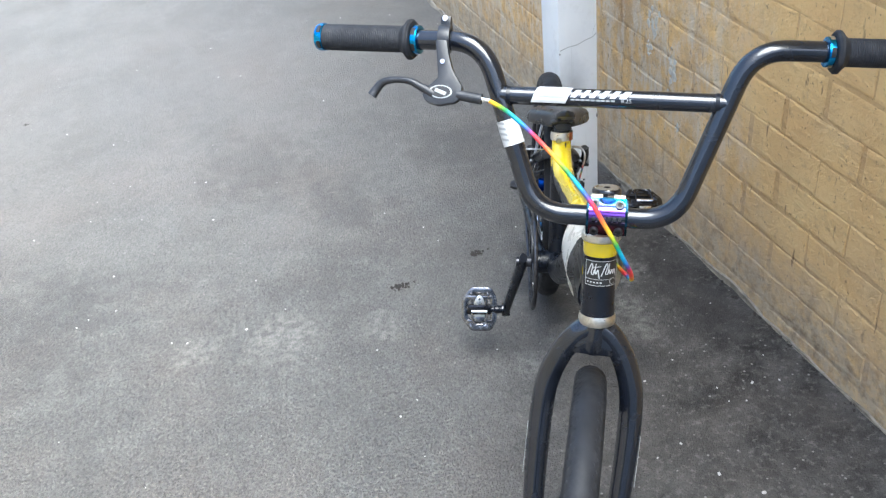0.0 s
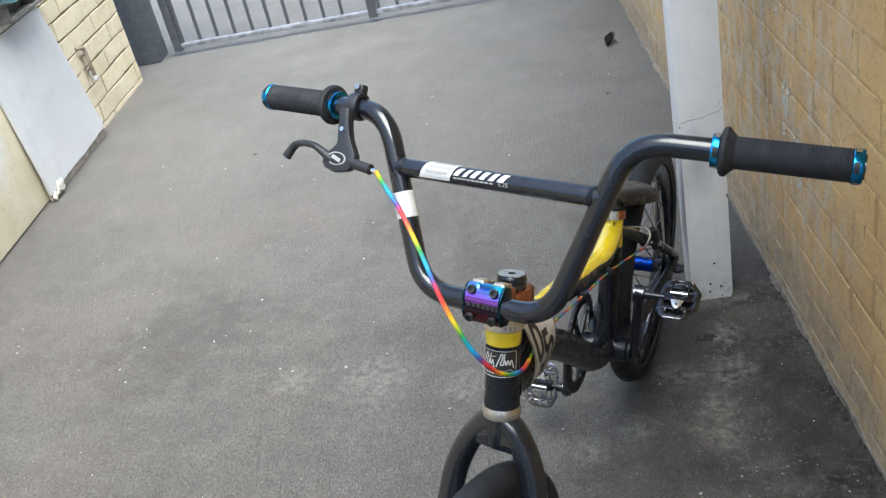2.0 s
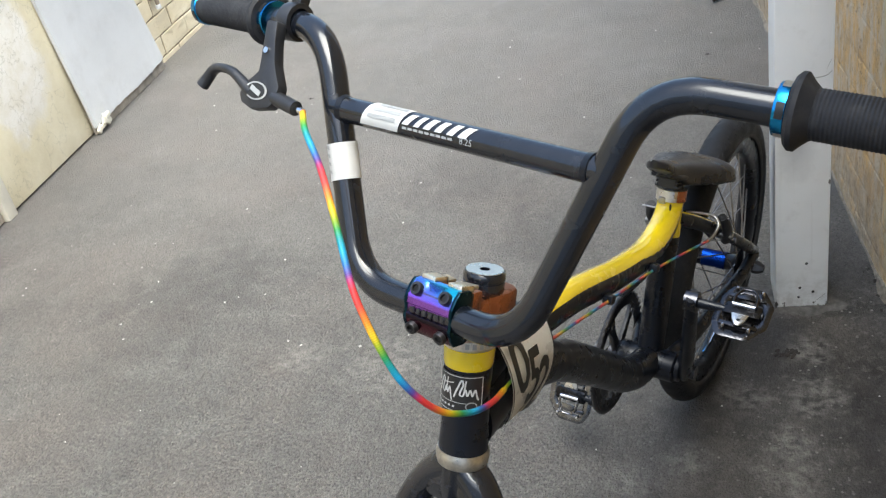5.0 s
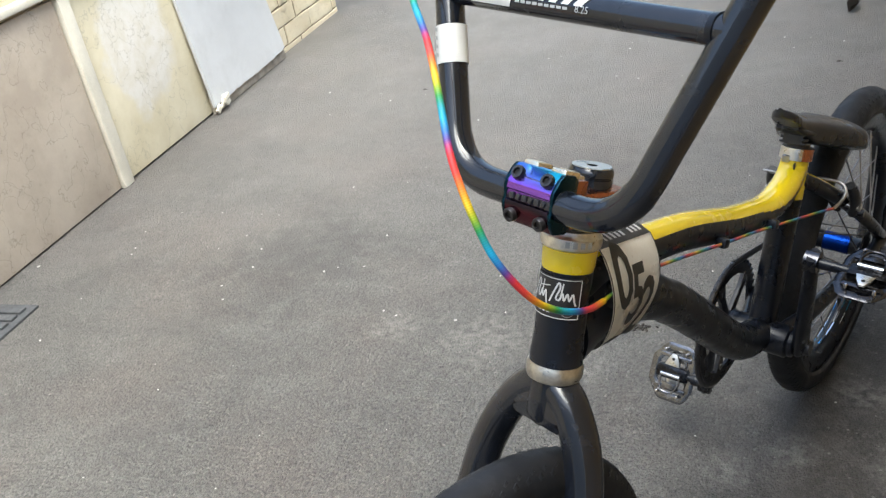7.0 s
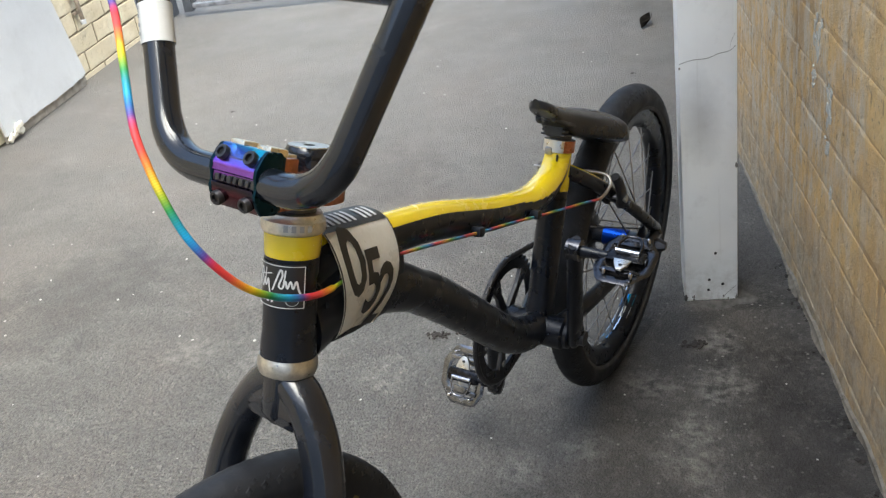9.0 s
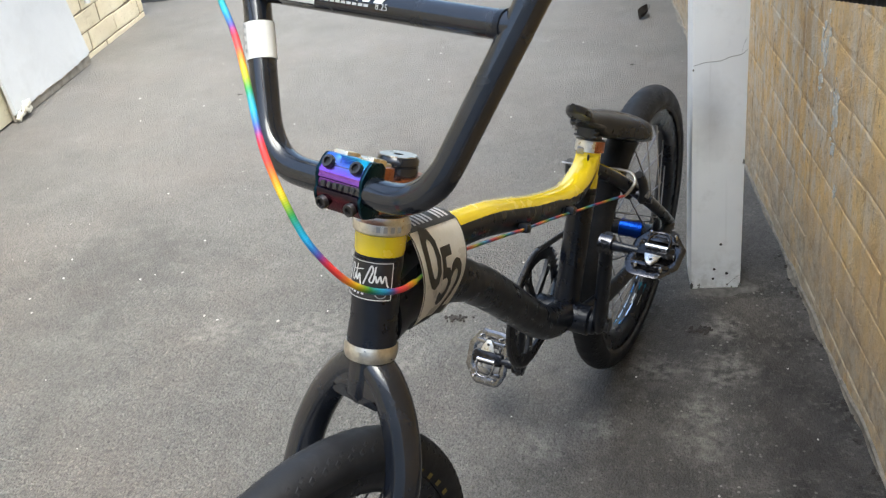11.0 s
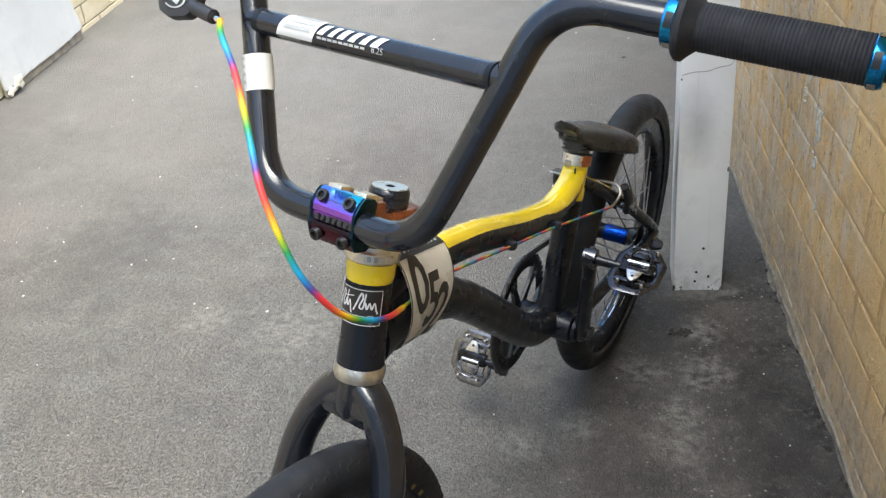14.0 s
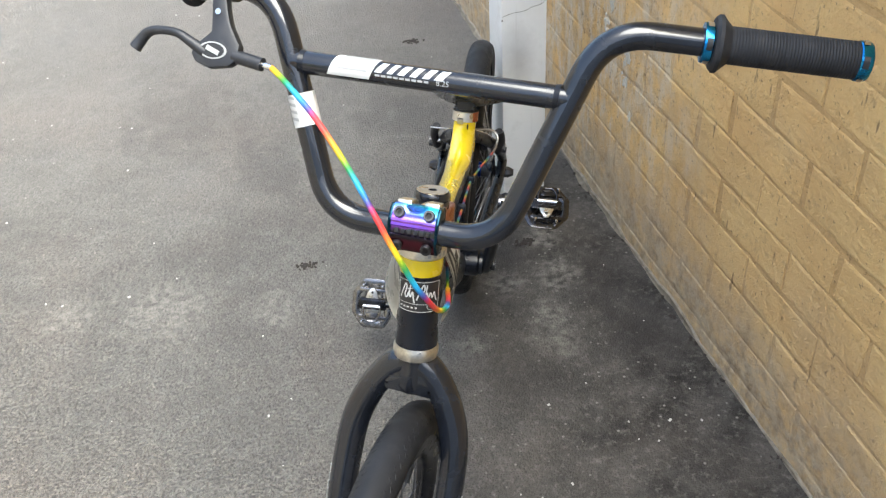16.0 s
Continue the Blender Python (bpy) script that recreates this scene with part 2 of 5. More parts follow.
def rainbow():
    """Braided rainbow hose: colour runs along its length."""
    n = Nodes("rainbow_hose")
    uv = n.node("SeparateXYZ", {"Vector": n.node("TexCoord").outputs["UV"]})
    run = n.math("ADD", n.math("ADD", n.math("DIVIDE", uv.outputs["X"], 0.103), 0.25), n.math("MULTIPLY", n.math("MAXIMUM", n.math("SUBTRACT", uv.outputs["X"], 0.46), 0.0), 5.7))
    f = n.math("FRACT", run)
    stops = [(0.0, (0.70, 0.03, 0.04)), (0.12, (0.78, 0.06, 0.05)), (0.24, (0.80, 0.24, 0.02)), (0.35, (0.76, 0.50, 0.01)), (0.44, (0.30, 0.42, 0.01)), (0.53, (0.02, 0.27, 0.06)), (0.62, (0.01, 0.28, 0.33)), (0.72, (0.01, 0.34, 0.62)), (0.82, (0.02, 0.15, 0.45)), (0.89, (0.10, 0.05, 0.28)), (0.95, (0.52, 0.03, 0.12)), (1.0, (0.70, 0.03, 0.04))]
    weave = n.node("TexWave", {"Vector": n.node("TexCoord").outputs["UV"], "Scale": 180.0, "Distortion": 1.0}).outputs["Fac"]
    c = n.mix(n.span(weave, 0.0, 1.0, 0.06, 0.30), n.ramp(f, stops), (0.02, 0.02, 0.02, 1))
    # shade along the top tube, painted into the rear length of the hose
    c = n.mix(n.span(uv.outputs["X"], 0.45, 0.48, 0.0, 0.55), c, (0.035, 0.03, 0.03, 1))
    n.set(color=c, rough=0.5, normal=n.bump(weave, 0.25, 0.0006))
    return n.m


def plaster(name, a, b, patch=False):
    n = Nodes(name)
    c = n.mix(n.span(n.noise(5.0, 6.0, 0.65), 0.35, 0.65), a, b)
    c = n.mix(n.span(n.noise(24.0, 6.0, 0.7), 0.58, 0.75, 0.0, 0.4), c, shade(a, 0.55))
    if patch:
        # bare, paler render where the paint has flaked away
        p = n.node("Mapping", {"Vector": n.co, "Location": (0, -4.60, -1.55), "Scale": (0.0, 5.1, 4.4)}).outputs[0]
        d = n.node("VectorMath", {0: p}, operation="LENGTH").outputs["Value"]
        e = n.math("ADD", d, n.span(n.noise(9.0, 7.0, 0.7), 0.0, 1.0, -0.5, 0.5))
        inside = n.span(e, 1.0, 0.78)
        c = n.mix(inside, c, n.mix(n.span(n.noise(17.0, 6.0, 0.7), 0.4, 0.62), (0.68, 0.66, 0.61, 1), (0.62, 0.59, 0.51, 1)))
        blister = n.math("MULTIPLY", n.span(n.noise(14.0, 6.0, 0.75), 0.46, 0.52), inside)
        h = n.math("ADD", n.noise(40.0, 6.0, 0.7), n.math("ADD", n.math("MULTIPLY", inside, -0.8), blister))
    else:
        h = n.noise(40.0, 6.0, 0.7)
    crack = n.node("TexVoronoi", {"Vector": n.node("VectorMath", {0: n.co, 1: n.node("TexNoise", {"Vector": n.co, "Scale": 7.0, "Detail": 5.0}).outputs["Color"]}, operation="ADD").outputs[0], "Scale": 2.6}, feature="DISTANCE_TO_EDGE").outputs["Distance"]
    c = n.mix(n.span(crack, 0.014, 0.0, 0.0, 0.45), c, shade(a, 0.45))
    n.set(color=c, rough=0.8, normal=n.bump(h, 0.32, 0.004))
    return n.m


def post_paint():
    """White gloss paint with grime, a rubber smudge and scuffs."""
    n = Nodes("white_gloss_paint")
    c = n.mix(n.span(n.noise(9.0), 0.3, 0.7), (0.79, 0.81, 0.82, 1), (0.85, 0.87, 0.875, 1))
    c = n.mix(n.span(n.noise(21.0, 6.0, 0.65), 0.56, 0.80, 0.0, 0.30), c, (0.36, 0.35, 0.33, 1))
    p = n.node("Mapping", {"Vector": n.co, "Location": (0.060 * 24, 0.0, -0.355 * 11), "Scale": (24.0, 0.0, 11.0)}).outputs[0]
    d = n.math("ADD", n.node("VectorMath", {0: p}, operation="LENGTH").outputs["Value"], n.span(n.noise(30.0, 5.0, 0.6), 0.0, 1.0, -0.4, 0.4))
    c = n.mix(n.span(d, 1.05, 0.1, 0.0, 0.42), c, (0.20, 0.20, 0.21, 1))
    z = n.node("SeparateXYZ", {"Vector": n.co}).outputs["Z"]
    c = n.mix(n.math("MULTIPLY", n.span(z, 0.10, 0.0, 0.0, 0.5), n.span(n.noise(40.0, 5.0, 0.7), 0.42, 0.62)), c, (0.30, 0.28, 0.25, 1))
    streak = n.node("Mapping", {"Vector": n.co, "Scale": (90.0, 90.0, 4.0)}).outputs[0]
    c = n.mix(n.span(n.noise(1.0, 5.0, 0.6, streak), 0.60, 0.78, 0.0, 0.22), c, (0.42, 0.41, 0.39, 1))
    n.set(color=c, rough=n.span(n.noise(15.0), 0.3, 0.7, 0.34, 0.52), normal=n.bump(n.noise(120.0, 4.0, 0.6), 0.2, 0.0006))
    return n.m


M = {
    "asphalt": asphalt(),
    "brick": brick_paint("tan_painted_brick", rgb("e4c186"), rgb("d8b077"), rgb("8a7056"), 0.45),
    "mortar": brick_paint("tan_mortar", rgb("d6b27c"), rgb("c09b68"), rgb("6f5a42"), 0.2),
    "cream_brick": brick_paint("cream_painted_brick", rgb("e2d8bf"), rgb("d1c4a6"), rgb("a39376"), 0.2, False),
    "cream_mortar": brick_paint("cream_mortar", rgb("8d826e"), rgb("7a705d"), rgb("5c5344"), 0.0, False),
    "post_white": post_paint(),
    "chip": plain("bare_grey", (0.15, 0.145, 0.135), 0.9, var=0.3, scale=18, bump=0.4),
    "post_foot": plain("cement_foot", (0.070, 0.067, 0.063), 0.9, var=0.5, scale=55, bump=0.6, dust=0.25),
    "black_gloss": plain("gloss_black_paint", (0.0062, 0.0078, 0.0120), 0.20, var=0.3, coat=0.5, spec=0.45, bump=0.0),
    "frame_black": plain("satin_black_paint", (0.0052, 0.0066, 0.0105), 0.30, var=0.3, coat=0.12, spec=0.25, bump=0.05, dust=0.0),
    "yellow": plain("yellow_paint", (0.65, 0.485, 0.006), 0.20, var=0.03, coat=1.0, bump=0.0, dust=0.0),
    "saddle": plain("saddle_skin", (0.0095, 0.0115, 0.0165), 0.30, var=0.25, scale=25, fine=900, bump=0.2, spec=0.6, dust=0.0),
    "rubber": plain("black_rubber", (0.012, 0.0132, 0.0168), 0.66, var=0.3, scale=25, fine=700, bump=0.5, spec=0.35, dust=0.08),
    "tyre": plain("tyre_rubber", (0.0105, 0.0114, 0.0140), 0.58, var=0.35, scale=22, fine=600, bump=0.4, spec=0.26, dust=0.06),
    "sidewall_grey": plain("worn_sidewall", (0.040, 0.040, 0.042), 0.7, var=0.2, dust=0.3),
    "plastic": plain("black_plastic", (0.014, 0.015, 0.018), 0.42, var=0.2, bump=0.2, dust=0.1),
    "chrome": plain("chrome", (0.72, 0.72, 0.73), 0.14, 1.0, var=0.1, bump=0.05),
    "steel": plain("worn_steel", (0.42, 0.42, 0.43), 0.32, 1.0, var=0.25, bump=0.15),
    "silver": plain("satin_silver", (0.66, 0.65, 0.62), 0.30, 1.0, var=0.12, bump=0.1),
    "worn_silver": plain("worn_silver", (0.58, 0.555, 0.50), 0.34, 1.0, var=0.3, scale=90, fine=500, bump=0.5, dust=0.2),
    "blue": plain("blue_anodised", (0.004, 0.030, 0.20), 0.30, 1.0, var=0.2, bump=0.0),
    "cyan": plain("cyan_anodised", (0.025, 0.26, 0.56), 0.20, 1.0, var=0.2, bump=0.0),
    "white": plain("white_sticker", (0.52, 0.525, 0.515), 0.4, var=0.06, bump=0.0, dust=0.15),
    "decal_grey": plain("grey_print", (0.30, 0.31, 0.31), 0.5, var=0.1, bump=0.0),
    "plate_white": plain("ivory_plate", (0.88, 0.85, 0.78), 0.30, var=0.04, bump=0.05, dust=0.08),
    "ink": plain("black_ink", (0.012, 0.012, 0.012), 0.4, var=0.1, bump=0.0),
    "copper": plain("copper_anodised", (0.42, 0.17, 0.10), 0.28, 1.0, var=0.3, bump=0.05),
    "gold_top": plain("brushed_gold", (0.78, 0.68, 0.52), 0.30, 1.0, var=0.15, bump=0.1),
    "stem_face": anodised("oil_slick", [(0.0, (0.08, 0.016, 0.022)), (0.34, (0.11, 0.026, 0.04)), (0.42, (0.035, 0.03, 0.04)), (0.54, (0.05, 0.04, 0.08)), (0.62, (0.22, 0.08, 0.42)), (0.80, (0.34, 0.13, 0.66)), (0.92, (0.10, 0.26, 0.70)), (1.0, (0.03, 0.48, 0.58))]),
    "stem_cheek": plain("teal_oil_slick", (0.010, 0.035, 0.055), 0.25, 1.0, var=0.4, bump=0.0),
    "rainbow": rainbow(),
    "render": plaster("yellowed_render", rgb("d9d2ba"), rgb("c9c0a4"), True),
    "board": plaster("grey_cement_board", rgb("aa9e8f"), rgb("bfb4a4")),
    "sheet": plain("white_painted_sheet", (0.52, 0.535, 0.55), 0.5, var=0.08, scale=5, bump=0.2, dust=0.25),
    "strip": plain("cream_timber", (0.62, 0.59, 0.50), 0.55, var=0.10, scale=12, bump=0.3, dust=0.2),
    "torn": plain("torn_fibre", (0.33, 0.30, 0.25), 0.9, var=0.4, scale=30, bump=0.8),
    "gate": plain("dark_grey_steel", (0.075, 0.083, 0.098), 0.4, var=0.25, bump=0.2, dust=0.25),
    # paler than the gate: the rail's sunlit line is put into this colour
    "gate_rail": plain("pale_grey_steel", (0.24, 0.25, 0.28), 0.45, 0.3, var=0.5, bump=0.2),
    "drain": plain("dark_iron", (0.055, 0.058, 0.062), 0.7, 0.1, var=0.3, bump=0.5, dust=0.2),
    "shelf": plain("weathered_grey_timber", (0.11, 0.108, 0.104), 0.8, var=0.4, scale=14, bump=0.6, dust=0.35),
    "pipe": plain("brown_grey_pipe", (0.22, 0.18, 0.14), 0.7, var=0.4, scale=30, bump=0.5),
    "green": plain("faded_teal_plastic", (0.15, 0.275, 0.33), 0.5, var=0.2, dust=0.25),
    "teal": plain("teal_plastic", (0.09, 0.36, 0.31), 0.5, var=0.2),
    "twig": plain("dry_leaf", (0.022, 0.018, 0.015), 0.85, var=0.4, bump=0.6),
    "flake": plain("bare_filler", (0.50, 0.485, 0.43), 0.85, var=0.25, scale=60, bump=0.5),
    "speck": plain("pale_grit", (0.42, 0.41, 0.39), 0.8, var=0.2),
    "fillet": plain("dirty_cement", (0.17, 0.15, 0.12), 0.9, var=0.5, scale=45, fine=300, bump=0.8, dust=0.5),
    "soffit": plain("white_slab", (0.72, 0.72, 0.70), 0.7, var=0.06, scale=3, bump=0.1),
}


# ---- mesh helpers ----
def part(name, bm, material, parent=None, label="", smooth=40, at=None):
    """Links a bmesh as one mesh object, under a thing or a part."""
    me = bpy.data.meshes.new(name)
    if at is not None:
        bmesh.ops.transform(bm, matrix=at, verts=bm.verts)
    bmesh.ops.recalc_face_normals(bm, faces=bm.faces)
    bm.to_mesh(me)
    bm.free()
    for m in material if isinstance(material, (list, tuple)) else [material]:
        me.materials.append(M[m])
    me.shade_smooth()
    me.set_sharp_from_angle(angle=radians(smooth))
    ob = new(name, me)
    if parent is not None:
        ob.parent = parent
    if label:
        ob["label"] = label
    return ob


def thing(name, label, category, matrix=None, group="", kind=""):
    ob = new(name)
    ob.empty_display_size = 0.1
    if matrix is not None:
        ob.matrix_world = matrix
    return tagged(ob, label, category, group, kind)


def spline(pts, n=8):
    """Catmull-Rom through points of any length of tuple."""
    p = [np.array(q, float) for q in pts]
    p = [2 * p[0] - p[1]] + p + [2 * p[-1] - p[-2]]
    out = []
    for i in range(1, len(p) - 2):
        a, b, c, d = p[i - 1:i + 3]
        for k in range(n):
            t = k / n
            out.append(0.5 * (2 * b + (c - a) * t + (2 * a - 5 * b + 4 * c - d) * t * t + (3 * b - a - 3 * c + d) * t ** 3))
    out.append(p[-2])
    return out


def fillet(pts, radii, n=8):
    """A polyline with rounded corners."""
    pts = [Vector(p) for p in pts]
    out = [pts[0]]
    for i in range(1, len(pts) - 1):
        a, b = (pts[i - 1] - pts[i]).normalized(), (pts[i + 1] - pts[i]).normalized()
        half = a.angle(b) / 2
        cut = min(radii[i - 1] / math.tan(half), 0.48 * (pts[i - 1] - pts[i]).length, 0.48 * (pts[i + 1] - pts[i]).length)
        s, e = pts[i] + a * cut, pts[i] + b * cut
        for k in range(n + 1):
            t = k / n
            out.append(s * (1 - t) ** 2 + pts[i] * 2 * t * (1 - t) + e * t * t)
    out.append(pts[-1])
    return out


def sweep(pts, radius, seg=20, ref=(1, 0, 0), caps=True, bm=None, mats=None):
    """A tube along points; radius: a number, or a function of 0..1 giving (across, up). UV x runs in metres."""
    bm = bm or bmesh.new()
    uv = bm.loops.layers.uv.verify()
    pts = [Vector(p[:3]) for p in pts]
    rings, run, side = [], [0.0], Vector(ref)
    for i, p in enumerate(pts):
        if i:
            run.append(run[-1] + (p - pts[i - 1]).length)
    for i, p in enumerate(pts):
        t = (pts[min(i + 1, len(pts) - 1)] - pts[max(i - 1, 0)]).normalized()
        side = (side - t * side.dot(t)).normalized()
        up = t.cross(side)
        r = radius(run[i] / run[-1]) if callable(radius) else radius
        a, b = r if isinstance(r, tuple) else (r, r)
        rings.append([bm.verts.new(p + side * (a * math.cos(2 * math.pi * k / seg)) + up * (b * math.sin(2 * math.pi * k / seg))) for k in range(seg)])
    for i in range(len(rings) - 1):
        for k in range(seg):
            f = bm.faces.new((rings[i][k], rings[i][(k + 1) % seg], rings[i + 1][(k + 1) % seg], rings[i + 1][k]))
            for lo, (u, v) in zip(f.loops, ((run[i], k / seg), (run[i], (k + 1) / seg), (run[i + 1], (k + 1) / seg), (run[i + 1], k / seg))):
                lo[uv].uv = (u, v)
            if mats:
                f.material_index = mats(run[i] / run[-1], (k + 0.5) / seg)
    if caps:
        bm.faces.new(rings[0][::-1])
        bm.faces.new(rings[-1])
    return bm


def lathe(profile, seg=32, axis="Z", at=None, bm=None, closed=False):
    """Turns (radius, height) pairs round an axis."""
    bm = bm or bmesh.new()
    rings = []
    for r, h in profile:
        ring = []
        for k in range(seg):
            c, s = r * math.cos(2 * math.pi * k / seg), r * math.sin(2 * math.pi * k / seg)
            v = Vector({"Z": (c, s, h), "X": (h, c, s), "Y": (s, h, c)}[axis])
            ring.append(bm.verts.new(at @ v if at is not None else v))
        rings.append(ring)
    pairs = list(zip(rings, rings[1:])) + ([(rings[-1], rings[0])] if closed else [])
    for a, b in pairs:
        for k in range(seg):
            bm.faces.new((a[k], a[(k + 1) % seg], b[(k + 1) % seg], b[k]))
    if not closed:
        for ring, (r, h) in ((rings[0], profile[0]), (rings[-1], profile[-1])):
            if r > 1e-6:
                bm.faces.new(ring)
    return bm


def box(size, at=None, bevel=0.0, bm=None, seg=2):
    """A box about the origin (or the matrix at), with rounded edges."""
    one = bmesh.new()
    bmesh.ops.create_cube(one, size=1.0, matrix=Matrix.Diagonal((*size, 1)))
    if bevel:
        bmesh.ops.bevel(one, geom=one.edges[:], offset=bevel, segments=seg, affect="EDGES", profile=0.6)
    if at is not None:
        bmesh.ops.transform(one, matrix=at, verts=one.verts)
    if bm is None:
        return one
    me = bpy.data.meshes.new("temp")
    one.to_mesh(me)
    one.free()
    bm.from_mesh(me)
    bpy.data.meshes.remove(me)
    return bm


def prism(outline, depth, bevel=0.0, at=None):
    """An outline in x, y, made depth thick in z about 0."""
    bm = bmesh.new()
    vs = [bm.verts.new((x, y, -depth / 2)) for x, y in outline]
    f = bm.faces.new(vs)
    got = bmesh.ops.extrude_face_region(bm, geom=[f])
    bmesh.ops.translate(bm, vec=(0, 0, depth), verts=[v for v in got["geom"] if isinstance(v, bmesh.types.BMVert)])
    if bevel:
        bmesh.ops.bevel(bm, geom=bm.edges[:], offset=bevel, segments=2, affect="EDGES", profile=0.6)
    if at is not None:
        bmesh.ops.transform(bm, matrix=at, verts=bm.verts)
    return bm


def move(x, y, z):
    return Matrix.Translation((x, y, z))


def turn(deg, axis):
    return Matrix.Rotation(radians(deg), 4, axis)


def lettering(text, size, place, weight=0.0):
    """Built-in font lettering as a bmesh; place maps each flat (x, y) to a point."""
    cu = bpy.data.curves.new("lettering", "FONT")
    cu.body, cu.size, cu.align_x, cu.align_y, cu.resolution_u = text, size, "CENTER", "CENTER", 3
    cu.offset = weight
    ob = bpy.data.objects.new("lettering", cu)
    me = bpy.data.meshes.new_from_object(ob)
    bm = bmesh.new()
    bm.from_mesh(me)
    bmesh.ops.triangulate(bm, faces=bm.faces)
    bmesh.ops.subdivide_edges(bm, edges=[e for e in bm.edges if e.calc_length() > size * 0.2], cuts=2)
    for v in bm.verts:
        v.co = place(v.co.x, v.co.y)
    bpy.data.objects.remove(ob)
    bpy.data.curves.remove(cu)
    bpy.data.meshes.remove(me)
    return bm


def patch(cols, rows, place, bm=None):
    """A sheet over 0..1 x 0..1, laid by place(u, v)."""
    bm = bm or bmesh.new()
    g = [[bm.verts.new(place(i / cols, j / rows)) for j in range(rows + 1)] for i in range(cols + 1)]
    for i in range(cols):
        for j in range(rows):
            bm.faces.new((g[i][j], g[i + 1][j], g[i + 1][j + 1], g[i][j + 1]))
    return bm


# ---- the driveway ----
ground = bmesh.new()
bmesh.ops.create_grid(ground, x_segments=2, y_segments=2, size=400)
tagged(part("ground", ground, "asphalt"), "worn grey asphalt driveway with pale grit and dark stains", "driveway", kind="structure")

COURSE, PITCH = 0.080, 0.196


def brick_mesh(name, length, height, material, seed):
    """One brick, its face towards -x, with worn edges."""
    rng = random.Random(seed)
    d, e = 0.05, 0.0008
    bm = bmesh.new()
    y, z = length / 2, height / 2
    ring = ((-1, -1), (-0.4, -1), (0.35, -1), (1, -1), (1, 1), (0.4, 1), (-0.3, 1), (-1, 1))
    m = len(ring)
    back = [bm.verts.new((d, a * y, b * z)) for a, b in ring]
    rim = [bm.verts.new((e, a * y + rng.uniform(-0.0024, 0.0024), b * z + rng.uniform(-0.0024, 0.0024))) for a, b in ring]
    face = [bm.verts.new((rng.uniform(-0.0005, 0.0005), v.co.y - a * rng.uniform(0.0025, 0.0045), v.co.z - b * rng.uniform(0.0025, 0.0045))) for v, (a, b) in zip(rim, ring)]
    for r, s in ((back, rim), (rim, face)):
        for k in range(m):
            bm.faces.new((r[k], r[(k + 1) % m], s[(k + 1) % m], s[k]))
    bm.faces.new(face)
    bmesh.ops.recalc_face_normals(bm, faces=bm.faces)
    me = bpy.data.meshes.new(name)
    bm.to_mesh(me)
    bm.free()
    me.materials.append(M[material])
    return me


def brick_wall(name, label, m, y0, y1, z0, z1, brick, mortar, near, flip=1, phase=0.0, first=0.040, course=COURSE, rake=0.0011, pitch=PITCH):
    """A brick wall in its own frame: face at x = 0, looking to -x (flip 1) or +x (flip -1)."""
    bm = box((0.22, y1 - y0, z1 - z0), move(flip * (0.11 + rake), (y0 + y1) / 2, (z0 + z1) / 2))
    wall = part(name, bm, mortar)
    wall.matrix_world = m
    tagged(wall, label, "wall", kind="structure")
    kinds = [brick_mesh("brick", pitch - 0.0075, course - 0.0066, brick, s) for s in range(7)]
    rest, rng, made = bmesh.new(), random.Random(5), 0
    for j in range(int((z1 - z0) / course) + 1):
        z = first + course * (j - 0.5)
        if z < z0 - 0.02 or z + course / 2 > z1 + 0.02:
            continue
        k = math.floor(y0 / pitch) - 1
        while k * pitch < y1:
            y = (k + 0.5 * (j % 2)) * pitch + phase + rng.uniform(-0.006, 0.006)
            k += 1
            if y - pitch / 2 < y0 - 0.01:
                continue
            cut = min(1.0, (y1 + 0.002 - y + pitch / 2) / pitch)
            if cut < 0.06:
                continue
            y -= (1 - cut) * pitch / 2
            at = move(flip * rng.uniform(-0.0005, 0.0003), y, z + rng.uniform(-0.002, 0.002)) @ (turn(180, "Z") if flip < 0 else Matrix()) @ turn(rng.uniform(-0.6, 0.6), "X") @ turn(rng.uniform(-0.10, 0.10), "Z") @ Matrix.Diagonal((1, cut, 1, 1))
            if near(y, z) and made < 300:
                ob = new("brick", kinds[rng.randrange(7)])
                ob.parent, ob.matrix_local = wall, at
                made += 1
            else:
                n = len(rest.verts)
                rest.from_mesh(kinds[rng.randrange(7)])
                rest.verts.ensure_lookup_table()
                bmesh.ops.transform(rest, matrix=at, verts=rest.verts[n:])
    if len(rest.verts):
        ob = part("upper_bricks", rest, brick, wall)
        ob["kind"] = "stuff"
    else:
        rest.free()
    return wall


def right_wall():
    m = Matrix.Translation((0.112, 0, 0)) @ turn(2.9, "Z")
    return brick_wall("wall_east", "tan painted brick wall with raked joints and grimy foot", m, -2.2, 2.75, 0.0, 2.05, "brick", "mortar", lambda y, z: -1.5 < y < 2.4 and z < 1.15, 1, 0.020)


def left_wall():
    m = Matrix.Translation((-2.158, 0, 0))
    # unseen upper part raised to 1.64 m to shade the left side
    return brick_wall("wall_west", "cream painted brick wall above a low rendered dado", m, -3.4, 2.31, 0.0, 1.64, "cream_brick", "cream_mortar", lambda y, z: (y > 1.6 or z > 0.55) and z < 1.2 and y > -0.4, -1, 0.02, 0.02, 0.0765, 0.004, 0.225)


east = right_wall()
left_wall()


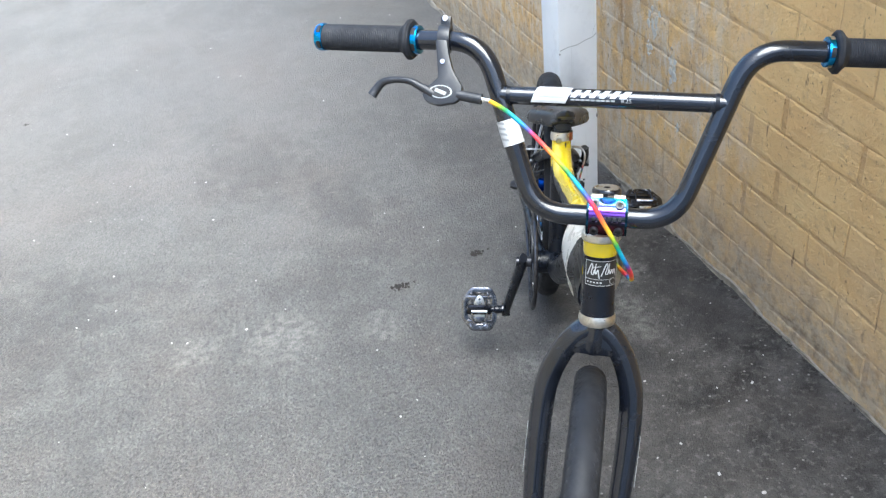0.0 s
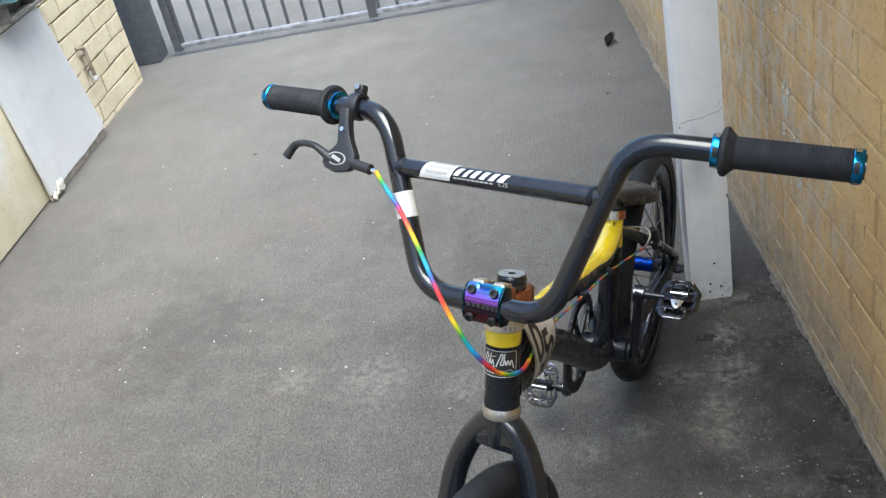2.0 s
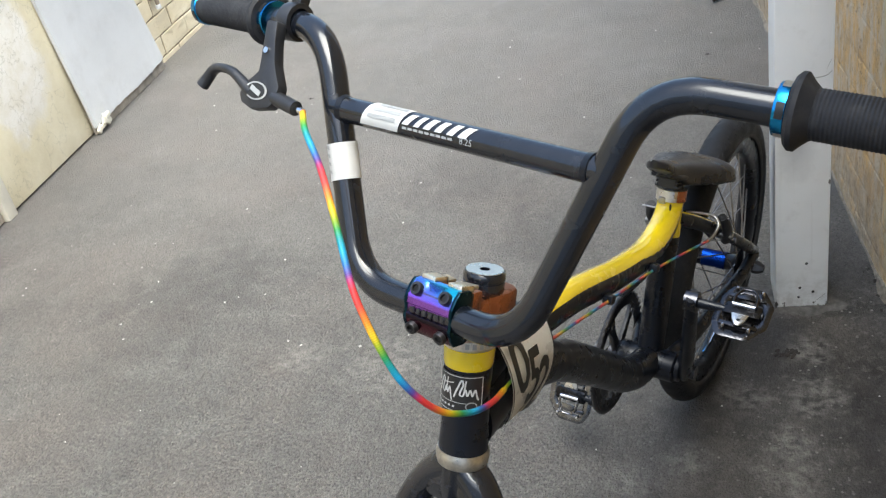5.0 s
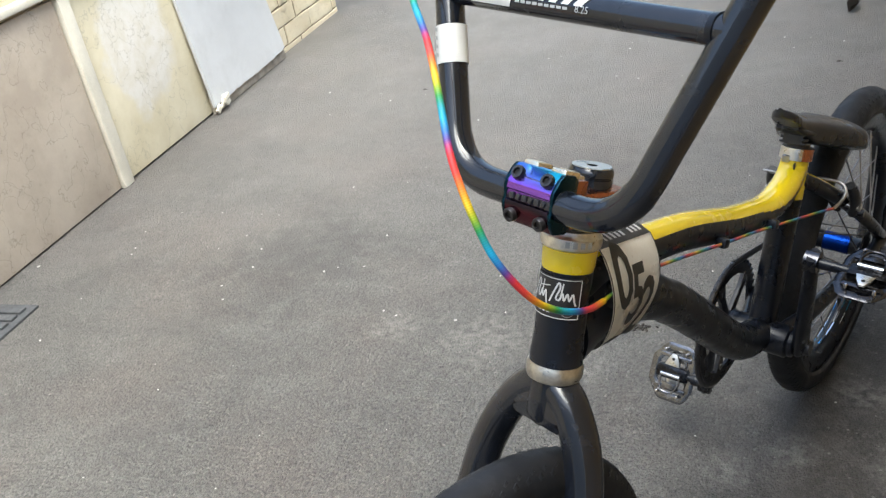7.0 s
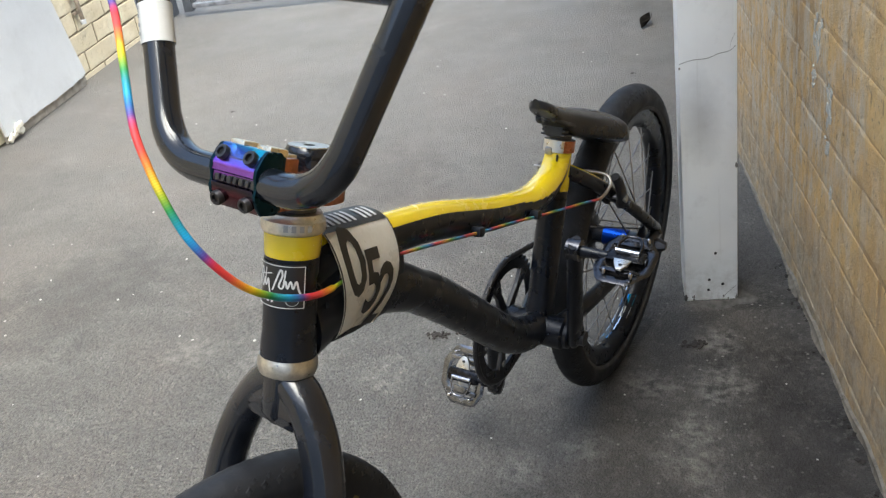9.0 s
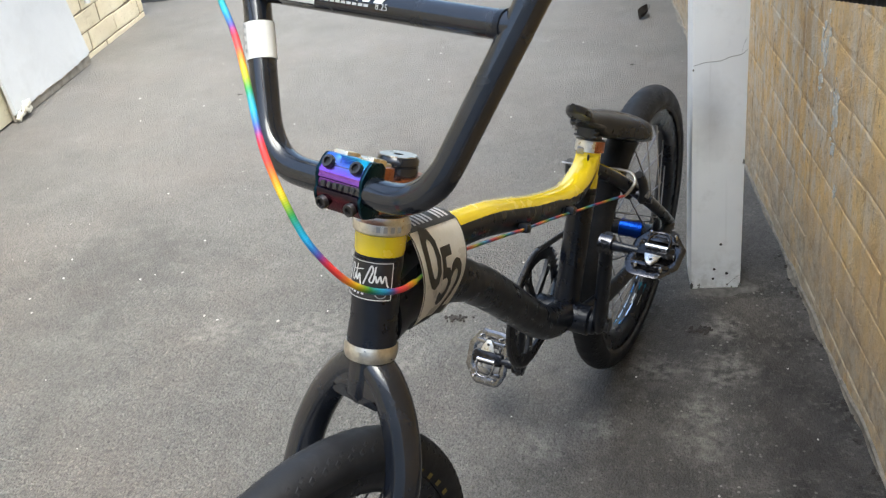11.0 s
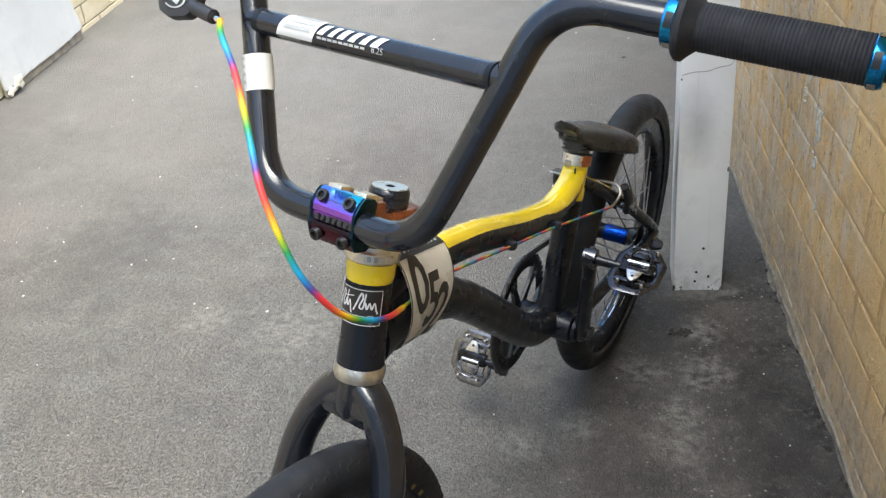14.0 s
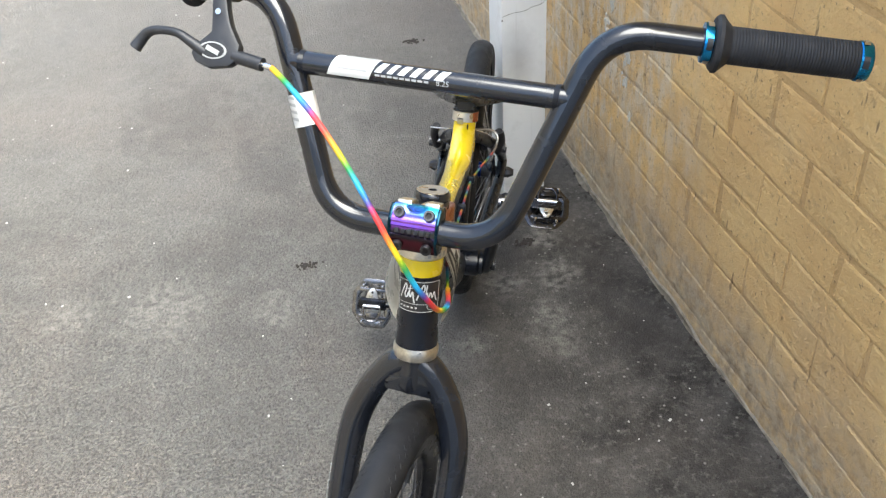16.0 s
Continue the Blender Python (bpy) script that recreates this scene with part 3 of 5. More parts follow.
def paint_flakes():
    """Scabs of pale filler where the tan paint has come off."""
    rng = random.Random(21)
    for y, z, w, h in ((-0.020, 0.492, 0.016, 0.036), (-0.100, 0.417, 0.015, 0.034), (-0.006, 0.425, 0.012, 0.014), (-0.098, 0.347, 0.009, 0.014), (-0.13, 0.285, 0.005, 0.012), (0.025, 0.729, 0.008, 0.045), (0.03, 0.66, 0.006, 0.014)):
        bm = bmesh.new()
        for i in range(16):
            cy, cz = y + rng.gauss(0, 0.60) * w, z + rng.gauss(0, 0.55) * h
            s = rng.uniform(0.07, 0.34)
            pts = []
            for k in range(11):
                a = 2 * math.pi * k / 11
                r = s * rng.uniform(0.35, 1.35)
                pts.append((cy + 1.2 * w * r * math.cos(a), cz + h * r * math.sin(a)))
            f = [bm.verts.new((-0.0016 - 0.00003 * i, a, b)) for a, b in pts]
            g = [bm.verts.new((0.0, a, b)) for a, b in pts]
            bm.faces.new(f)
            for k in range(11):
                bm.faces.new((f[k], f[(k + 1) % 11], g[(k + 1) % 11], g[k]))
        part("paint_flake", bm, "flake", east)



paint_flakes()
# unseen overhead slab, added to hold sky light off the wall side
tagged(part("ceiling", box((0.76, 2.45, 0.06), move(0.235, -0.975, 2.080)), "soffit"), "unseen white eave slab over the post, sized to shade the wall side", "eave", kind="structure")
# added out of view: dims surfaces facing the camera and what the black parts reflect
tagged(part("wall_south", box((4.4, 0.22, 2.7), move(-1.0, -4.4, 1.35)), "sheet"), "unseen plain white wall behind the camera, added to cut the light", "wall", kind="structure")
tagged(part("wall_west_coping", box((0.27, 5.74, 0.05), move(-2.30, -0.55, 1.668), 0.006), "strip"), "unseen cream painted coping on the low wall", "coping", kind="structure")


def dado():
    """Low facing on the left-hand wall: cement board, cream strip, flaked render, white sheet."""
    x = -2.158
    board = part("dado_board", box((0.020, 2.6, 0.565), move(x + 0.010, -0.70, 0.2875), 0.003), "board")
    tagged(board, "stained grey cement board facing along the wall foot", "wall panel", kind="structure")
    strip = part("cover_strip", box((0.032, 0.046, 0.60), move(x + 0.016, 0.629, 0.30), 0.004), "strip")
    tagged(strip, "cream painted timber cover strip between wall panels", "trim", kind="structure")
    ren = part("dado_render", box((0.016, 0.62, 0.568), move(x + 0.008, 0.965, 0.290), 0.004), "render")
    tagged(ren, "yellowed cracked render panel with a pale flaked patch", "wall panel", kind="structure")
    led = part("dado_ledge", box((0.038, 3.2, 0.020), move(x + 0.019, 0.06, 0.592), 0.004), "strip")
    tagged(led, "cream painted ledge along the top of the dado", "trim", kind="structure")


def white_sheet():
    """A white sheet that stands against the wall, its foot torn away."""
    root = thing("wall_sheet", "white painted fibre sheet with torn foot against the wall", "sheet", move(-2.136, 1.47, 0.0))
    rng = random.Random(3)
    y0, y1, top = -0.325, 0.232, 0.573
    n = 26
    bm = bmesh.new()
    low = []
    for i in range(n + 1):
        u = i / n
        z = 0.026 + 0.022 * u + 0.006 * math.sin(5.0 * u + 1) + rng.uniform(-0.0025, 0.0025)
        low.append((y0 + (y1 - y0) * u, max(z, 0.012)))
    pts = low + [(y1 - 0.090, top - 0.012), (y1 - 0.105, top), (y0 + 0.025, top), (y0 - 0.030, top - 0.045)]
    fr = [bm.verts.new((0.024 - 0.020 * z / top, y, z)) for y, z in pts]
    bk = [bm.verts.new((0.014 - 0.020 * z / top, y, z)) for y, z in pts]
    bm.faces.new(fr)
    bm.faces.new(bk[::-1])
    for i in range(len(pts)):
        j = (i + 1) % len(pts)
        bm.faces.new((fr[i], bk[i], bk[j], fr[j]))
    part("panel", bm, "sheet", root, smooth=30)
    bm = box((0.012, 0.56, 0.075), move(0.004, -0.035, 0.038), 0.004)
    part("torn_backing", bm, "torn", root, "dark torn fibre backing")
    bm = bmesh.new()
    for i in range(6):
        box((rng.uniform(0.006, 0.014), rng.uniform(0.01, 0.03), rng.uniform(0.008, 0.02)), move(0.026 + rng.uniform(-0.004, 0.008), -0.300 + rng.uniform(-0.02, 0.05), 0.02 + rng.uniform(-0.008, 0.025)) @ turn(rng.uniform(-40, 40), "X"), 0.002, bm)
    part("torn_flap", bm, "strip", root, "curled scrap of torn sheet")


def ledge_shelf():
    root = thing("shelf", "weathered dark grey timber shelf on the dado ledge", "shelf", move(-2.106, 1.420, 0.603))
    part("back", box((0.014, 0.25, 0.055), move(-0.040, 0, 0.0275), 0.003), "shelf", root)
    part("top", box((0.085, 0.25, 0.010), move(-0.004, 0, 0.060), 0.003), "shelf", root)
    part("front_rail", box((0.012, 0.25, 0.012), move(0.032, 0, 0.006), 0.003), "shelf", root)
    for y in (-0.118, 0.118):
        part("end", box((0.072, 0.014, 0.055), move(-0.003, y, 0.0275), 0.003), "shelf", root)


def green_bag():
    root = thing("tarpaulin", "folded faded teal plastic sheet on the dark shelf", "tarpaulin", move(-2.118, 1.315, 0.667) @ Matrix.Diagonal((0.9, 0.82, 0.85, 1)))
    bm = patch(14, 12, lambda u, v: Vector((0.010 + 0.045 * v + 0.030 * (1 - abs(2 * u - 1)) + 0.008 * math.sin(9 * v + 5 * u), -0.17 + 0.30 * u + 0.03 * v, 0.004 + 0.18 * (1 - v) - 0.07 * abs(2 * u - 1) * (1 - v) + 0.010 * math.sin(8 * u))))
    bmesh.ops.solidify(bm, geom=bm.faces[:], thickness=0.004)
    part("sheet", bm, "green", root)
    bm = sweep(spline([(0.055, 0.07, 0.14), (0.062, 0.078, 0.09), (0.066, 0.085, 0.03), (0.060, 0.088, 0.006)], 5), 0.005, 8)
    part("cord", bm, "strip", root, "thin pale cord")
    part("clip", box((0.024, 0.040, 0.020), move(0.060, 0.088, 0.011) @ turn(20, "Z"), 0.005), "teal", root, "small teal plastic clip")


def wall_pipe():
    root = thing("pipe", "thin grey water pipe stub on the cream brick wall", "pipe", move(-2.140, 1.826, 0.0))
    part("riser", sweep(spline([(-0.010, -0.03, 0.338), (0.004, -0.012, 0.336), (0.008, 0.0, 0.325), (0.008, 0.002, 0.27), (0.008, 0.004, 0.212)], 6), 0.0080, 12), "pipe", root)
    part("fitting", lathe([(0.007, -0.009), (0.0105, -0.009), (0.0105, 0.006), (0.007, 0.008)], 14, "Z", move(0.008, 0.004, 0.206)), "sheet", root, "white plastic end fitting")
    for z in (0.30, 0.24):
        part("clip", box((0.010, 0.030, 0.012), move(-0.010, 0.002, z), 0.002), "pipe", root)


dado()
white_sheet()
ledge_shelf()
green_bag()
wall_pipe()


def post():
    root = thing("post", "white gloss painted square timber post on a cement foot", "post", move(0.003, 0.033, 0))
    bm = box((0.092, 0.092, 2.04), move(-0.046, 0.046, 1.02), 0.004)
    part("shaft", bm, "post_white", root)
    for x, z, r in ((-0.038, 0.099, 0.0026), (-0.049, 0.045, 0.0026), (-0.026, 0.035, 0.0028), (-0.051, 0.024, 0.0024)):
        part("screw_hole", lathe([(r, -0.0012), (r * 0.9, 0.001)], 12, "Y", move(x, 0.0, z)), "ink", root, "dark screw hole")
    for pts in (((-0.090, 0.451), (-0.070, 0.456), (-0.046, 0.457), (-0.030, 0.463), (-0.012, 0.466), (-0.003, 0.474)), ((-0.012, 0.466), (-0.010, 0.480), (-0.004, 0.494)), ((-0.004, 0.030), (-0.020, 0.014), (-0.026, 0.004))):
        bm = bmesh.new()
        vs = [(bm.verts.new((x, -0.0005, z + 0.0007)), bm.verts.new((x, -0.0005, z - 0.0006))) for x, z in spline(pts, 4)]
        for (a, b), (c, d) in zip(vs, vs[1:]):
            bm.faces.new((a, b, d, c))
        part("crack", bm, "decal_grey", root, "hairline crack in the paint")
    rng = random.Random(8)
    for k in range(14):
        z = rng.choice((0.004, 0.01, rng.uniform(0.02, 0.5)))
        x, s = rng.choice((-0.0905, -0.002, rng.uniform(-0.09, 0.0) if z < 0.012 else -0.002)), rng.uniform(0.0015, 0.004)
        bm = bmesh.new()
        bm.faces.new([bm.verts.new((x + s * rng.uniform(0.4, 1.0) * math.cos(a * 0.8976), -0.0006, max(0.001, z + 1.8 * s * rng.uniform(0.4, 1.0) * math.sin(a * 0.8976)))) for a in range(7)])
        part("paint_chip", bm, "chip", root, "chipped paint showing grey below")
    bm = bmesh.new()
    n = 40
    wob = [rng.uniform(-1, 1) for k in range(n)]
    ring = [0.82 + 0.10 * abs(math.cos(2 * math.pi * k / n)) ** 0.7 + 0.32 * (wob[k] + wob[k - 1] + wob[k - 2]) / 2 for k in range(n)]
    for j, (q, z) in enumerate(((1.0, 0.0003), (0.90, 0.0014), (0.72, 0.0026), (0.2, 0.0034))):
        for k in range(n):
            a = 2 * math.pi * k / n
            bm.verts.new((-0.042 + 0.074 * q * ring[k] * math.cos(a), 0.040 + 0.074 * q * ring[k] * math.sin(a), z + rng.uniform(-0.0004, 0.0004)))
    bm.verts.ensure_lookup_table()
    for j in range(3):
        for k in range(n):
            bm.faces.new((bm.verts[j * n + k], bm.verts[j * n + (k + 1) % n], bm.verts[(j + 1) * n + (k + 1) % n], bm.verts[(j + 1) * n + k]))
    part("cement_foot", bm, "post_foot", root, "rough grey cement round the foot")


post()


def gate():
    root = thing("gate", "closed dark steel driveway gate with upright bars", "gate", move(0, 2.520, 0) @ turn(-1.7, "Z"))
    top = 1.25
    for z, m, lab in ((0.045, "gate_rail", "bottom rail coloured pale for the sunlit line along it"), (top, "gate", "top rail")):
        part("rail", box((1.86, 0.024, 0.019), move(-1.13, 0, z), 0.003), m, root, lab)
    bar = part("bar", box((0.014, 0.014, top - 0.06), move(0, 0, (top + 0.06) / 2), 0.002), "gate", root)
    bar.location.x = -2.02
    for k in range(1, 21):
        if k == 10:
            continue
        ob = bar.copy()
        scene.collection.objects.link(ob)
        ob.location.x = -2.02 + 0.0875 * k
    for k in (2, 6, 14, 18):
        bm = bmesh.new()
        for a in range(4):
            sweep([Vector((-2.02 + 0.0875 * k + 0.024 * math.sin(math.pi * t / 12) * math.cos(a * math.pi / 2 + t * 0.22), 0.024 * math.sin(math.pi * t / 12) * math.sin(a * math.pi / 2 + t * 0.22), 0.40 + 0.012 * t)) for t in range(13)], 0.0032, 6, bm=bm)
        part("basket", bm, "gate", root, "twisted iron basket on a bar")
    for x in (-2.05, -1.09, -0.21):
        part("stile", box((0.04, 0.036, top), move(x, 0, top / 2 + 0.022), 0.003), "gate", root)
    part("hinge", box((0.046, 0.024, 0.028), move(-2.085, -0.012, 0.30), 0.005), "gate_rail", root, "small pale steel hinge")
    for k in range(9):
        link = lathe([(0.0085 + 0.0022 * math.cos(a), 0.0022 * math.sin(a)) for a in (0, 1.257, 2.513, 3.770, 5.027)], 12, "Z", move(-2.078 + 0.0075 * k, -0.026, 0.335 - 0.030 * math.sin(math.pi * k / 8)) @ turn(90 * (k % 2), "X") @ Matrix.Diagonal((1.3, 0.9, 1, 1)), closed=True)
        part("chain_link", link, "gate_rail", root, "grey steel chain link")
    for x, w, n in ((-2.20, 0.13, "gate_post"), (-0.09, 0.10, "gate_post")):
        p = thing(n, "dark grey square steel gate post on the asphalt", "post", move(x, 2.585 if x < -1 else 2.53, 0), "gate posts")
        part("shaft", box((w, w, 1.55), move(0, 0, 0.775), 0.004), "gate", p)
        part("cap", box((w + 0.008, w + 0.008, 0.014), move(0, 0, 1.557), 0.003), "gate", p)


gate()


def drain():
    root = thing("drain_grate", "dark iron drain grate set in the asphalt", "drain", move(-2.04, -0.13, 0.0))
    part("surround", box((0.17, 0.22, 0.008), move(0, 0, 0.002), 0.002), "drain", root)
    for k in range(6):
        part("slat", box((0.13, 0.024, 0.008), move(0, -0.08 + 0.032 * k, 0.008), 0.002), "drain", root)


drain()


def litter():
    rng = random.Random(11)
    leaf = thing("dead_leaf", "curled dark dead leaf on the asphalt", "leaf", move(-0.090, 1.74, 0.0))
    bm = patch(6, 8, lambda u, v: Vector(((u - 0.5) * 0.036 * math.sin(math.pi * (0.1 + 0.85 * v)), (v - 0.5) * 0.075, 0.004 + 0.020 * (2 * u - 1) ** 2 + 0.012 * v)))
    bmesh.ops.solidify(bm, geom=bm.faces[:], thickness=0.0015)
    part("blade", bm, "twig", leaf, at=turn(-25, "Z"))
    for x, y, s in ((-0.083, -0.101, 1.0), (-0.120, 0.863, 1.1), (-0.147, 1.287, 0.4), (-1.400, 1.270, 0.4), (-0.335, 0.0, 0.9), (-0.539, -0.045, 1.0)):
        c = thing("debris", "small dark clump of dirt on the asphalt", "debris", move(x, y, 0.0), "dirt clumps")
        bm = bmesh.new()
        for i in range(34):
            box((0.008 * s * rng.uniform(0.4, 1), 0.006 * s * rng.uniform(0.4, 1), 0.0030 * s), move(rng.gauss(0, 0.011) * s, rng.gauss(0, 0.006) * s, 0.0012 * s) @ turn(rng.uniform(0, 180), "Z") @ turn(rng.uniform(-12, 12), "X"), 0.0010 * s, bm)
        part("clump", bm, "twig", c)
    bm = bmesh.new()
    for i in range(170):
        x, y = rng.uniform(-1.9, 0.12), rng.uniform(-1.5, 1.6)
        if x > 0.09 - 0.05 * y:
            continue
        r = rng.choice((0.0010, 0.0013, 0.0016, 0.0022, 0.0028 if rng.random() < 0.12 else 0.0015))
        box((2 * r, 1.6 * r, r), move(x, y, r * 0.4) @ turn(rng.uniform(0, 180), "Z") @ turn(rng.uniform(-25, 25), "X"), 0.0, bm)
    for x, y, r in ((0.009, -0.633, 0.0048), (-0.167, -0.802, 0.0052), (-0.119, -0.868, 0.0055), (-0.098, -0.513, 0.003), (-0.193, -0.713, 0.004), (0.06, -0.648, 0.0035), (-0.248, -0.726, 0.003), (-0.059, -0.617, 0.003), (-1.506, 0.081, 0.0042), (-1.472, 0.025, 0.004), (-1.847, -0.152, 0.004), (-2.10, 0.161, 0.006)):
        r *= 0.68
        box((2 * r, 1.4 * r, r), move(x, y, r * 0.4) @ turn(rng.uniform(0, 180), "Z") @ turn(rng.uniform(-25, 25), "X"), 0.3 * r, bm, 1)
    tagged(part("grit", bm, "speck"), "pale grit and chips scattered on the asphalt", "grit", kind="stuff")


litter()


def wall_dirt():
    """Leaf mould and dirt that has gathered along the foot of the brick wall."""
    rng = random.Random(31)
    bm = bmesh.new()
    for i in range(170):
        y = rng.uniform(-1.6, 0.15)
        if math.sin(5.3 * y) + 0.6 * math.sin(13.1 * y + 1) < -0.35 and rng.random() < 0.75:
            continue
        x = 0.110 - 0.0507 * y - abs(rng.gauss(0, 0.010))
        r = rng.uniform(0.0008, 0.0028)
        box((2 * r, 3.0 * r, 0.9 * r), move(x, y, r * 0.3) @ turn(rng.uniform(-40, 40), "Z") @ turn(rng.uniform(-25, 25), "X"), 0.0, bm)
    tagged(part("wall_foot_dirt", bm, "twig"), "dark crumbs of dirt along the wall foot", "dirt", kind="stuff")


def foot_fillet():
    """Broken splash of cement in the corner between brick wall and asphalt."""
    rng = random.Random(44)
    n = 380
    def smooth(k):
        a = [rng.random() for i in range(n + 1)]
        for j in range(k):
            a = [(a[max(0, i - 1)] + a[i] + a[min(n, i + 1)]) / 3 for i in range(n + 1)]
        lo, hi = min(a), max(a)
        return [(v - lo) / (hi - lo) for v in a]
    out, up = smooth(4), smooth(3)
    coarse = smooth(40)
    bm = bmesh.new()
    rows = []
    for i in range(n + 1):
        y = -1.9 + 3.9 * i / n
        x = 0.112 - 0.0507 * y
        k = 0.25 + 0.75 * max(0.0, coarse[i] - 0.30) / 0.70
        w, h = 0.002 + 0.022 * out[i] * k, 0.002 + 0.036 * up[i] * k
        rows.append([bm.verts.new(p) for p in ((x - w, y, -0.002), (x - w * 0.6, y, h * 0.22), (x - 0.0035 - 0.12 * w, y, h * 0.75), (x + 0.004, y, h))])
    for a, b in zip(rows, rows[1:]):
        for j in range(3):
            bm.faces.new((a[j], b[j], b[j + 1], a[j + 1]))
    tagged(part("wall_foot_fillet", bm, "fillet", smooth=25), "uneven dirty cement fillet along the brick wall foot", "trim", kind="structure")


wall_dirt()
foot_fillet()


# ---- the bike ----
M["dark_steel"] = plain("dark_steel", (0.06, 0.06, 0.065), 0.35, 0.9, var=0.3, bump=0.1)
BIKE = move(-0.492, -0.861, 0.0) @ turn(-20.4, "Z") @ turn(5.0, "Y")
bike = thing("bmx_bike", "black and yellow race bike leaning against the white post", "bicycle", BIKE)
RING = 0.551
STEER = move(0.003, -0.019, 0.562) @ turn(-18, "X") @ turn(-8.6, "Z")
BAR = move(0, 0, RING) @ turn(-16, "X") @ turn(-8.6, "Z") @ move(0.0066, -0.0616, 0.1635) @ turn(-1.46, "Z") @ turn(0.14, "Y") @ turn(-5.4, "X") @ move(0.001, -0.008, -0.002) @ turn(-3.0, "X")
FORK = STEER @ turn(3.5, "Y")
BB, REAR, FRONT = (0.467, 0.272), (0.778, 0.239), FORK @ Vector((0.002, -0.0425, -0.3345))


def plane(pts):
    return [(0, y, z) for y, z in pts]


def frame_set():
    def head(profile):
        return lathe(profile, 40)
    ht = part("head_tube", head([(0.0222, 0.006), (0.0222, 0.014), (0.0212, 0.026), (0.0208, 0.055), (0.0212, 0.092)]), "frame_black", bike, at=STEER)
    part("head_band", head([(0.0215, 0.090), (0.0222, 0.094), (0.0226, 0.105), (0.0226, 0.109)]), "yellow", bike, "yellow painted top of the head tube", at=STEER)
    # sticker on the head tube: black label with a pale frame and script strokes
    def on(a, z, lift=0.0006):
        a, z = a + 12, 0.068 + (z - 0.068) * 0.84 + 0.001
        return STEER @ Vector(((0.0213 + lift) * math.sin(radians(a)), -(0.0213 + lift) * math.cos(radians(a)), z))
    st = part("sticker", patch(16, 2, lambda u, v: on(-62 + 124 * u, 0.047 + 0.042 * v)), "ink", ht, "black sticker with white script")
    def stroke(pts, w, name="script_stroke"):
        bm = bmesh.new()
        q = spline(pts, 6)
        rows = []
        for i, p in enumerate(q):
            d = q[min(i + 1, len(q) - 1)] - q[max(i - 1, 0)]
            t = np.array([d[0] * 0.00037, d[1]])
            t = t / (np.linalg.norm(t) + 1e-9)
            a, z = p
            da, dz = -t[1] * w / 0.00037, t[0] * w
            rows.append((bm.verts.new(on(a - da, z - dz, 0.0013)), bm.verts.new(on(a + da, z + dz, 0.0013))))
        for (a, b), (c, d) in zip(rows, rows[1:]):
            bm.faces.new((a, b, d, c))
        part(name, bm, "white", st)
    for z in (0.0485, 0.0875):
        stroke([(-60, z), (-30, z), (0, z), (30, z), (60, z)], 0.0004, "sticker_border")
    for a in (-60, 60):
        stroke([(a, 0.0485), (a, 0.068), (a, 0.0875)], 0.0004, "sticker_border")
    stroke([(-60, 0.0585), (-20, 0.0585), (24, 0.0585)], 0.0003, "sticker_border")
    # flowing white script, drawn as plain swashes
    stroke([(-52, 0.064), (-45, 0.074), (-37, 0.083), (-33, 0.079), (-38, 0.069), (-32, 0.066), (-26, 0.074), (-22, 0.067), (-16, 0.074), (-13, 0.066), (-10, 0.060)], 0.0007)
    stroke([(-5, 0.064), (3, 0.074), (12, 0.084), (16, 0.079), (9, 0.069), (16, 0.067), (22, 0.074), (26, 0.067), (32, 0.074), (37, 0.067), (43, 0.074), (48, 0.066), (52, 0.062)], 0.0007)
    for a in (-24, 20):
        stroke([(a + 2, 0.084), (a, 0.076), (a - 2, 0.068)], 0.0006)
    stroke([(-32, 0.0775), (-20, 0.0785), (-6, 0.080)], 0.0005)
    for k in range(5):
        stroke([(-52 + 11 * k, 0.0535), (-49 + 11 * k, 0.0535), (-46 + 11 * k, 0.0535)], 0.0010, "small_print")
    def disc_on(a0, z0, r, lift):
        bm = bmesh.new()
        bm.faces.new([bm.verts.new(on(a0 + r / 0.00037 * math.cos(t * math.pi / 10), z0 + r * math.sin(t * math.pi / 10), lift)) for t in range(20)])
        return bm
    part("sticker_badge", disc_on(36, 0.0555, 0.0050, 0.0016), "decal_grey", st)
    part("sticker_badge", disc_on(36, 0.0555, 0.0040, 0.0020), "ink", st)
    part("headset_cup", lathe([(0.0200, -0.0075), (0.0228, -0.006), (0.0240, -0.001), (0.0240, 0.004), (0.0228, 0.008)], 40, at=STEER), "worn_silver", bike, "worn silver lower headset ring")
    up = part("headset_cup", lathe([(0.0228, 0.1085), (0.0246, 0.110), (0.0250, 0.113), (0.0246, 0.1185), (0.0225, 0.1205), (0.0220, 0.1240), (0.0170, 0.1245)], 40, at=STEER), "worn_silver", bike, "silver engraved upper headset ring")
    part("headset_spacer", lathe([(0.0165, 0.121), (0.0172, 0.1225), (0.0172, 0.137), (0.0165, 0.138)], 36, at=STEER), "dark_steel", bike, "dull dark headset spacer")
    for k in range(4):
        part("engraving", patch(2, 1, lambda u, v, k=k: STEER @ Vector((0.0252 * math.sin(radians(28 + 14 * k + 8 * u)), -0.0252 * math.cos(radians(28 + 14 * k + 8 * u)), 0.1125 + 0.005 * v))), "decal_grey", up)

    tt = spline(plane([(0.006, 0.623), (0.055, 0.620), (0.107, 0.603), (0.158, 0.586), (0.220, 0.563), (0.280, 0.536), (0.336, 0.510), (0.394, 0.487), (0.441, 0.471), (0.484, 0.465), (0.521, 0.470), (0.541, 0.484), (0.548, 0.502)]), 12)
